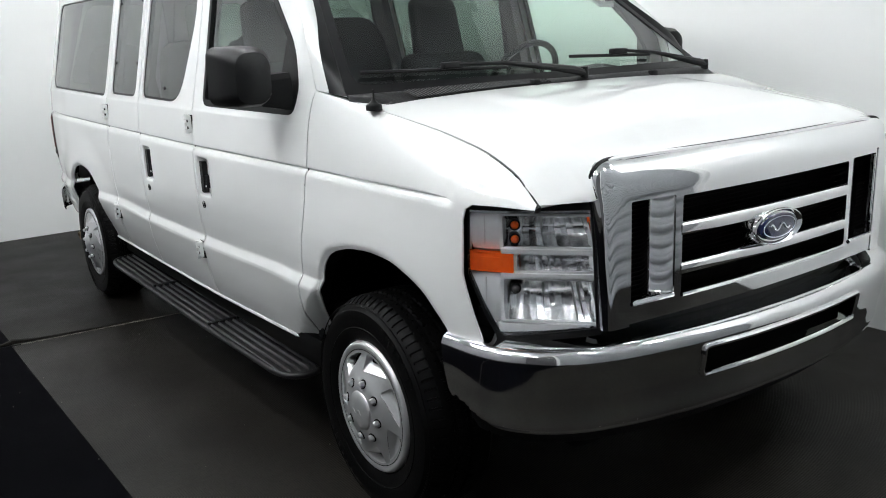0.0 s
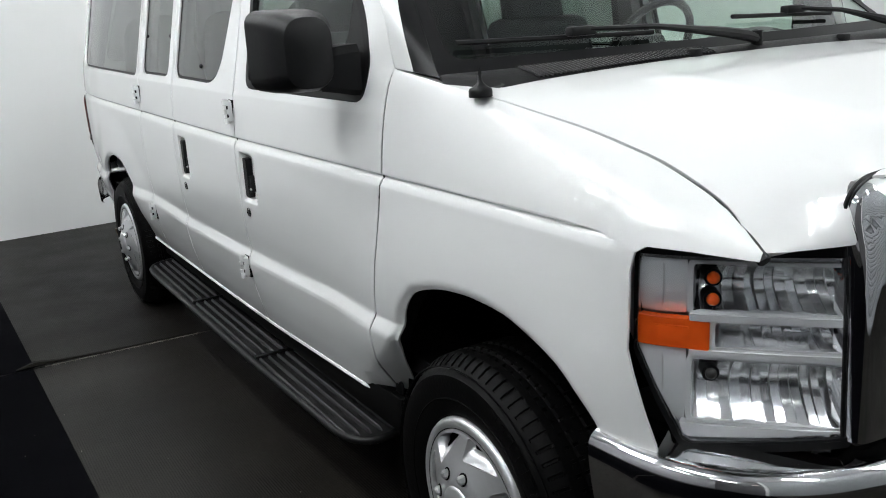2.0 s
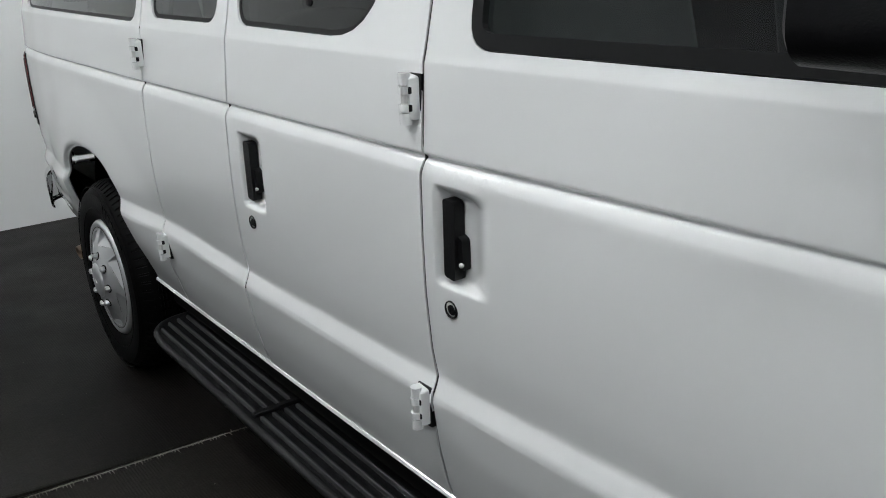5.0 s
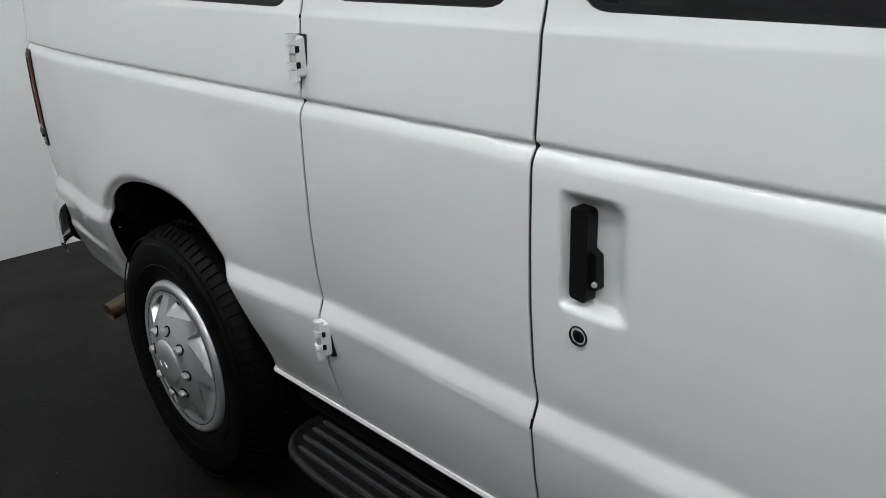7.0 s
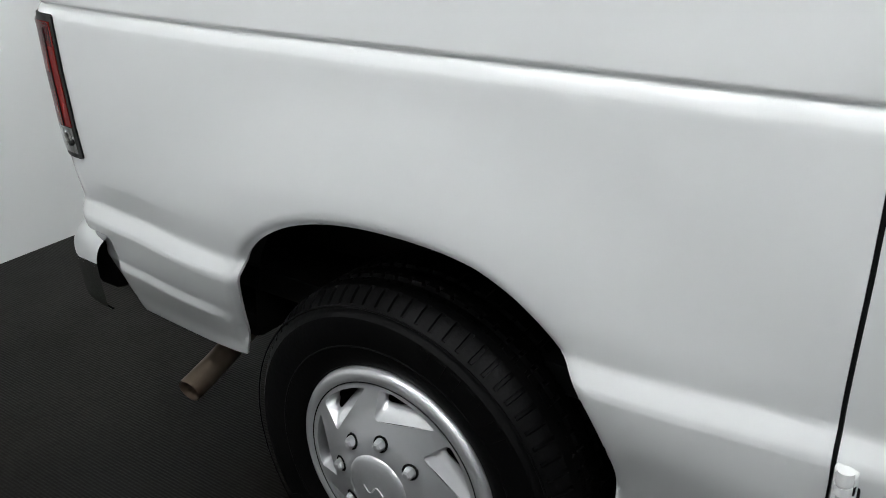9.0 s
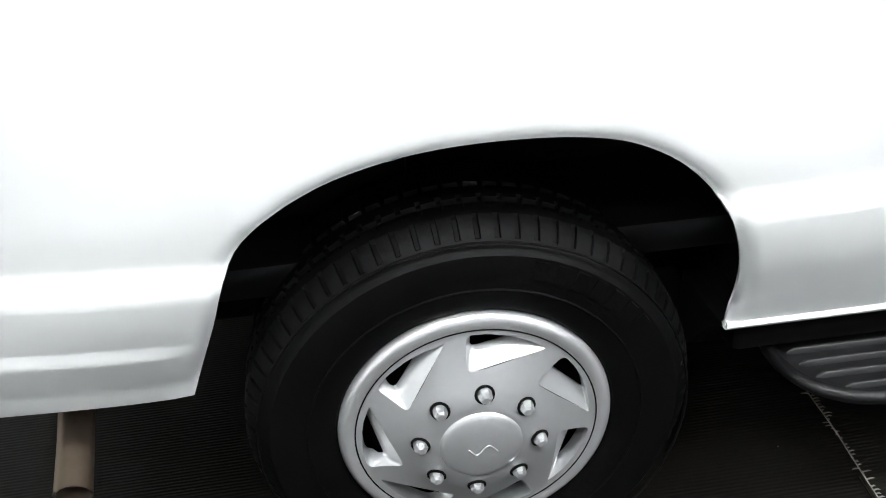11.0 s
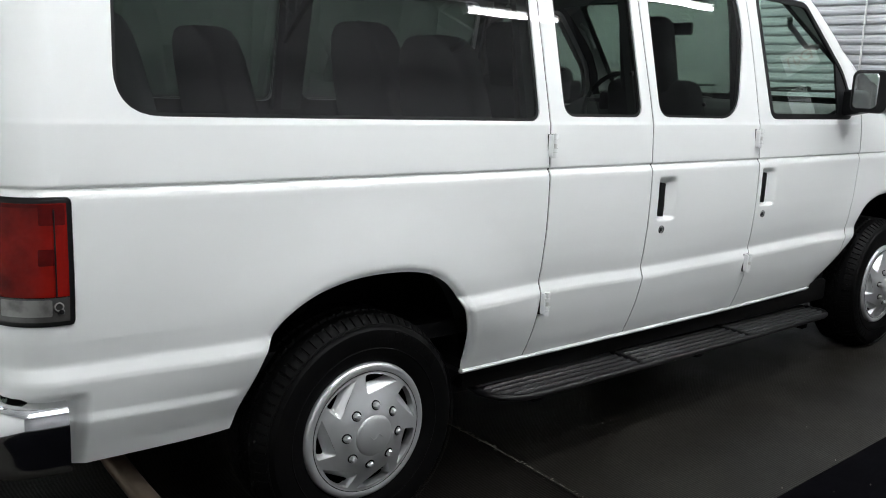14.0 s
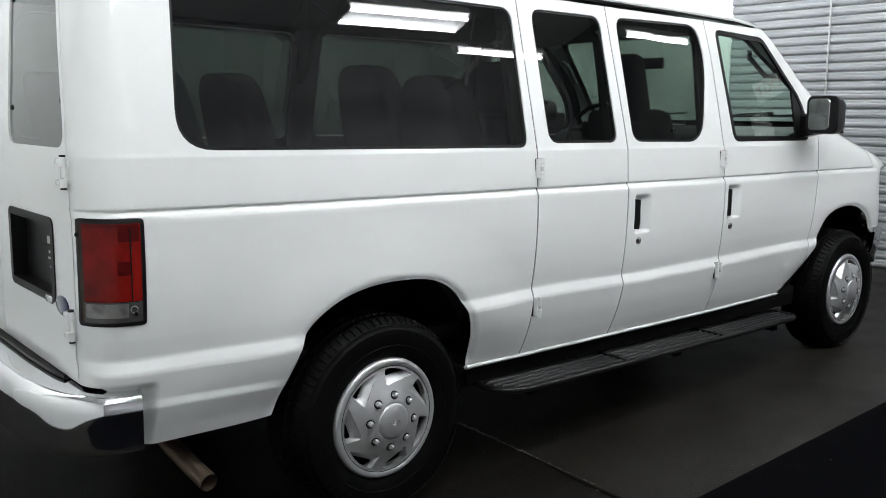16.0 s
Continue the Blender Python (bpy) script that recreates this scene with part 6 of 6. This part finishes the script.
slab("floor", -6.7, 3.5, -5.7, 2.4, -0.2, 0.0, M_FLOOR, "dark brown-grey ribbed rubber matting with a dull sheen")
slab("wall_far", X_REAR - 0.2, X_DOOR + 0.2, Y_FAR, Y_FAR + 0.2, 0.0, TOP, M_WALL, "white painted wall beside the van")
slab("wall_rear", X_REAR - 0.2, X_REAR, Y_NEAR, Y_FAR, 0.0, TOP, M_WALL, "white painted wall behind the van")
# Never in view; placed and toned so the side windows reflect even grey.
slab("wall_near", X_REAR - 0.2, X_DOOR + 0.2, Y_NEAR - 0.2, Y_NEAR, 0.0, TOP, M_NEAR, "unseen grey wall across the near side of the bay")
slab("ceiling", X_REAR - 0.2, X_DOOR + 0.2, Y_NEAR - 0.2, Y_FAR + 0.2, TOP, TOP + 0.2, M_ROOF, "grey sheet roof behind open trusses")
# Darker than the white walls; out of view, met only in reflections.
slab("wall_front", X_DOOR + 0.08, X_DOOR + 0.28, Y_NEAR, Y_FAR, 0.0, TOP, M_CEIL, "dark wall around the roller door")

# roller door of corrugated slats
door = tagged(new("roller_door"), "grey corrugated metal roller door with worn slats", "roller door", "", "structure")
n_slat = 50
pitch = TOP / n_slat
bm = bmesh.new()
sec = [(-0.004, 0.0), (0.006, 0.003), (0.014, 0.011), (0.019, 0.026), (0.018, pitch * 0.46), (0.013, pitch * 0.52), (0.0145, pitch * 0.58), (0.0135, pitch - 0.022), (0.009, pitch - 0.014), (-0.004, pitch - 0.010), (-0.010, pitch - 0.006), (-0.010, pitch)]
ys = np.linspace(-1.95, Y_FAR - 0.08, 40)
vs = [[bm.verts.new((X_DOOR - d + 0.004 * noise.noise((y * 0.9, 0.0, 3.0)), y, z)) for d, z in sec] for y in ys]
for a, b in zip(vs, vs[1:]):
    for i in range(len(sec) - 1):
        bm.faces.new((a[i], b[i], b[i + 1], a[i + 1]))
first = part("slat", bm, M_DOOR, door, "", 20)
for k in range(1, n_slat):
    s = new("slat", first.data)
    s.parent = door
    s.matrix_basis = pose(0.003 * math.sin(k * 2.1), 0, k * pitch, 0, 0, 0.05 * math.sin(k * 1.3))
bm = bmesh.new()
tube(bm, [(X_DOOR - 0.03, 0.72, 4.2), (X_DOOR - 0.03, 0.73, 2.5), (X_DOOR - 0.032, 0.72, 1.15)], 0.008, 6)
tagged(part("pull_cord", bm, M_STEEL), "grey cord hanging in front of the roller door", "cord")
bm = bmesh.new()
box(bm, X_DOOR - 0.07, X_DOOR + 0.08, Y_FAR - 0.09, Y_FAR, 0.0, TOP, 0.006)
tagged(part("trim_door_post", bm, M_WALL), "white post beside the roller door", "", "", "structure")

bm = bmesh.new()
box(bm, X_DOOR - 0.07, X_DOOR + 0.08, -2.05, -1.95, 0.0, TOP, 0.006)
tagged(part("trim_door_post", bm, M_WALL), "white post beside the roller door", "", "", "structure")

# exit sign on the front wall, facing the room
sign = tagged(new("exit_sign"), "white exit sign with red letters on the front wall", "sign")
sign.matrix_basis = pose(X_DOOR + 0.08, -2.42, 2.50)
bm = bmesh.new()
box(bm, -0.05, 0.0, -0.16, 0.16, -0.10, 0.10, 0.008)
part("sign_box", bm, M_PLAIN_WHITE, sign, "white sign box")
cu = bpy.data.curves.new("letters", "FONT")
cu.body, cu.size, cu.align_x, cu.align_y, cu.extrude = "EXIT", 0.135, "CENTER", "CENTER", 0.002
tmp = new("letters", cu)
me = bpy.data.meshes.new_from_object(tmp)
bpy.data.objects.remove(tmp)
me.transform(Matrix.Translation((-0.053, 0, 0)) @ Euler((radians(90), 0, radians(-90))).to_matrix().to_4x4())
link_mesh("letters", me, M_STICKER, sign, "red letters")

# rubber mats
def mat_sheet(name, x0, x1, y0, y1, label, z=0.006):
    bm = bmesh.new()
    nx, ny = 60, 24
    vs = [[None] * (ny + 1) for _ in range(nx + 1)]
    for i in range(nx + 1):
        for j in range(ny + 1):
            x = x0 + (x1 - x0) * i / nx
            y = y0 + (y1 + 0.020 * (x - x0) - y0) * j / ny
            e = 0.006 * noise.noise((x * 1.3, y * 0.4, z * 900)) if j == 0 else 0.0
            vs[i][j] = bm.verts.new((x + (0.008 * noise.noise((y * 2.0, 5.0, x0)) if i in (0, nx) else 0), y + e, z + 0.0025 * noise.noise((x * 1.6, y * 1.6, 2.0))))
    for i in range(nx):
        for j in range(ny):
            bm.faces.new((vs[i][j], vs[i + 1][j], vs[i + 1][j + 1], vs[i][j + 1]))
    bmesh.ops.solidify(bm, geom=bm.faces[:], thickness=0.004)
    return tagged(part(name, bm, M_MAT), label, "mat", "floor mats")


mat_sheet("rubber_mat", -2.765, 0.10, -3.9, -1.652, "black rubber walkway mat beside the van", 0.008)
mat_sheet("rubber_mat", -5.6, -2.785, -3.9, -1.70, "black rubber walkway mat with a curled corner", 0.008)
mat_sheet("rubber_mat", 0.12, 2.90, -3.9, -1.585, "black rubber walkway mat by the roller door", 0.008)
bm = bmesh.new()
rng = random.Random(9)
joint_x = lambda y: -2.715 + 0.075 * (y + 0.76) if y < -0.76 else -2.715
sheet = bmesh.new()
edge_y = [float(v) for v in np.linspace(-1.70, 1.84, 60)]
back = [sheet.verts.new((X_REAR + 0.002, y, 0.003)) for y in edge_y]
front = [sheet.verts.new((joint_x(y) + 0.004 * noise.noise((y * 1.7, 0.0, 8.0)), y, 0.003)) for y in edge_y]
for i in range(len(edge_y) - 1):
    sheet.faces.new((back[i], front[i], front[i + 1], back[i + 1]))
for v in bmesh.ops.extrude_face_region(sheet, geom=sheet.faces[:])["geom"]:
    if isinstance(v, bmesh.types.BMVert):
        v.co.z = 0.0004
bmesh.ops.recalc_face_normals(sheet, faces=sheet.faces[:])
tagged(part("floor_matting", sheet, M_FLOOR_REAR), "darker sheet of ribbed rubber matting behind the joint", "", "", "structure")
pts = [(joint_x(y) + 0.006 * noise.noise((y * 1.5, 1.0, 0.0)), y, 0.0024) for y in np.linspace(-1.60, 1.80, 60)]
tube(bm, pts, [0.0022 + 0.0012 * noise.noise((p[1] * 5, 1.0, 1.0)) for p in pts], 5)
# frayed ends of the ridges along the cut
for k in range(330):
    y = -1.58 + 0.0095 * k
    if y > 1.7:
        break
    x = joint_x(y)
    wear = max(0.0, 0.6 + noise.noise((y * 1.7, 1.0, 4.0)) * 1.3)
    ln = wear * rng.uniform(0.006, 0.045)
    if ln < 0.004:
        continue
    side = 1 if rng.random() < 0.8 else -1
    tube(bm, [(x, y, 0.0030), (x + side * ln * 0.6, y + 0.001, 0.0034), (x + side * ln, y + rng.uniform(-0.001, 0.002), 0.0012)], [0.0018, 0.0016, 0.0004], 4)
tagged(part("floor_joint", bm, M_DIRT), "frayed dusty joint between two sheets of ribbed matting", "", "", "structure")
bm = bmesh.new()
tube(bm, [(-2.785, -1.72, 0.012), (-2.79, -1.64, 0.022), (-2.778, -1.52, 0.014), (-2.755, -1.2, 0.008), (-2.735, -0.9, 0.006)], [0.004, 0.014, 0.008, 0.005, 0.004], 6)
tagged(part("mat_edge_fold", bm, M_FLOOR), "folded dark edge where two rubber mats meet", "mat edge")
bm = bmesh.new()
rng = random.Random(4)
for k in range(45):
    x, y, s = rng.uniform(-4.5, 1.2), rng.uniform(-1.9, -0.75), rng.uniform(0.001, 0.003)
    v = bmesh.ops.create_icosphere(bm, subdivisions=1, radius=s)["verts"]
    bmesh.ops.translate(bm, verts=v, vec=(x, y, 0.002 if y > -1.6 else 0.011))
tagged(part("floor_grit", bm, M_DIRT), "small specks of grit on the floor", "grit", "", "stuff")


# fluorescent fixtures
def fixture(length=1.22, rows=(-0.09, 0.09)):
    base = tagged(new("fluorescent_fixture"), "long %s-tube fluorescent fixture hanging from the roof" % ("twin" if len(rows) > 1 else "single"), "ceiling light", "ceiling lights")
    bm = bmesh.new()
    box(bm, -length / 2, length / 2, rows[0] - 0.04, rows[-1] + 0.04, 0.03, 0.09, 0.01)
    part("housing", bm, M_STEEL, base, "grey steel housing")
    for y in rows:
        bm = bmesh.new()
        tube(bm, [(-length / 2 + 0.03, y, 0.0), (length / 2 - 0.03, y, 0.0)], 0.019, 12)
        part("tube", bm, M_TUBE, base, "lit white tube")
    for x in (-length / 2 + 0.015, length / 2 - 0.015):
        bm = bmesh.new()
        box(bm, x - 0.012, x + 0.012, rows[0] - 0.03, rows[-1] + 0.03, -0.02, 0.035, 0.004)
        part("lamp_holder", bm, M_STEEL, base)
    for x in (-length * 0.3, length * 0.3):
        bm = bmesh.new()
        tube(bm, [(x, 0, 0.08), (x, 0, 0.9)], 0.005, 6)
        part("hanger", bm, M_STEEL, base)
    return base


LIGHTS = [(-1.0, -3.4), (-4.2, -2.3), (-2.75, -2.3), (-1.0, -2.3), (0.65, -2.3), (-3.9, -0.4), (-2.0, -0.4), (2.3, -0.4), (-4.2, 1.2), (2.0, 1.2)]
SINGLE = [(0.45, -3.82), (2.3, -3.3), (-4.5, -3.3)]
for spots_of, rows in ((LIGHTS, (-0.09, 0.09)), (SINGLE, (0.0,))):
    lamp = fixture(1.22, rows)
    lamp.matrix_basis = pose(*spots_of[0], 3.40)
    for x, y in spots_of[1:]:
        copy_thing(lamp, pose(x, y, 3.40))


# open roof trusses
def truss(x):
    t = tagged(new("roof_truss"), "open steel roof truss under the dark ceiling", "truss", "roof trusses")
    for z in (3.75, 4.2):
        bm = bmesh.new()
        box(bm, -0.03, 0.03, Y_NEAR, Y_FAR, z - 0.025, z + 0.025)
        part("chord", bm, M_STEEL, t)
    n = 18
    for k in range(n):
        y0 = Y_NEAR + (Y_FAR - Y_NEAR) * k / n
        y1 = Y_NEAR + (Y_FAR - Y_NEAR) * (k + 1) / n
        bm = bmesh.new()
        tube(bm, [(0, y0, 3.76 if k % 2 else 4.19), (0, y1, 4.19 if k % 2 else 3.76)], 0.014, 6)
        part("web_bar", bm, M_STEEL, t)
    t.matrix_basis = pose(x, 0, 0)
    return t


first_truss = truss(-5.2)
for x in (-3.3, -1.2, 0.9):
    copy_thing(first_truss, pose(x, 0, 0))
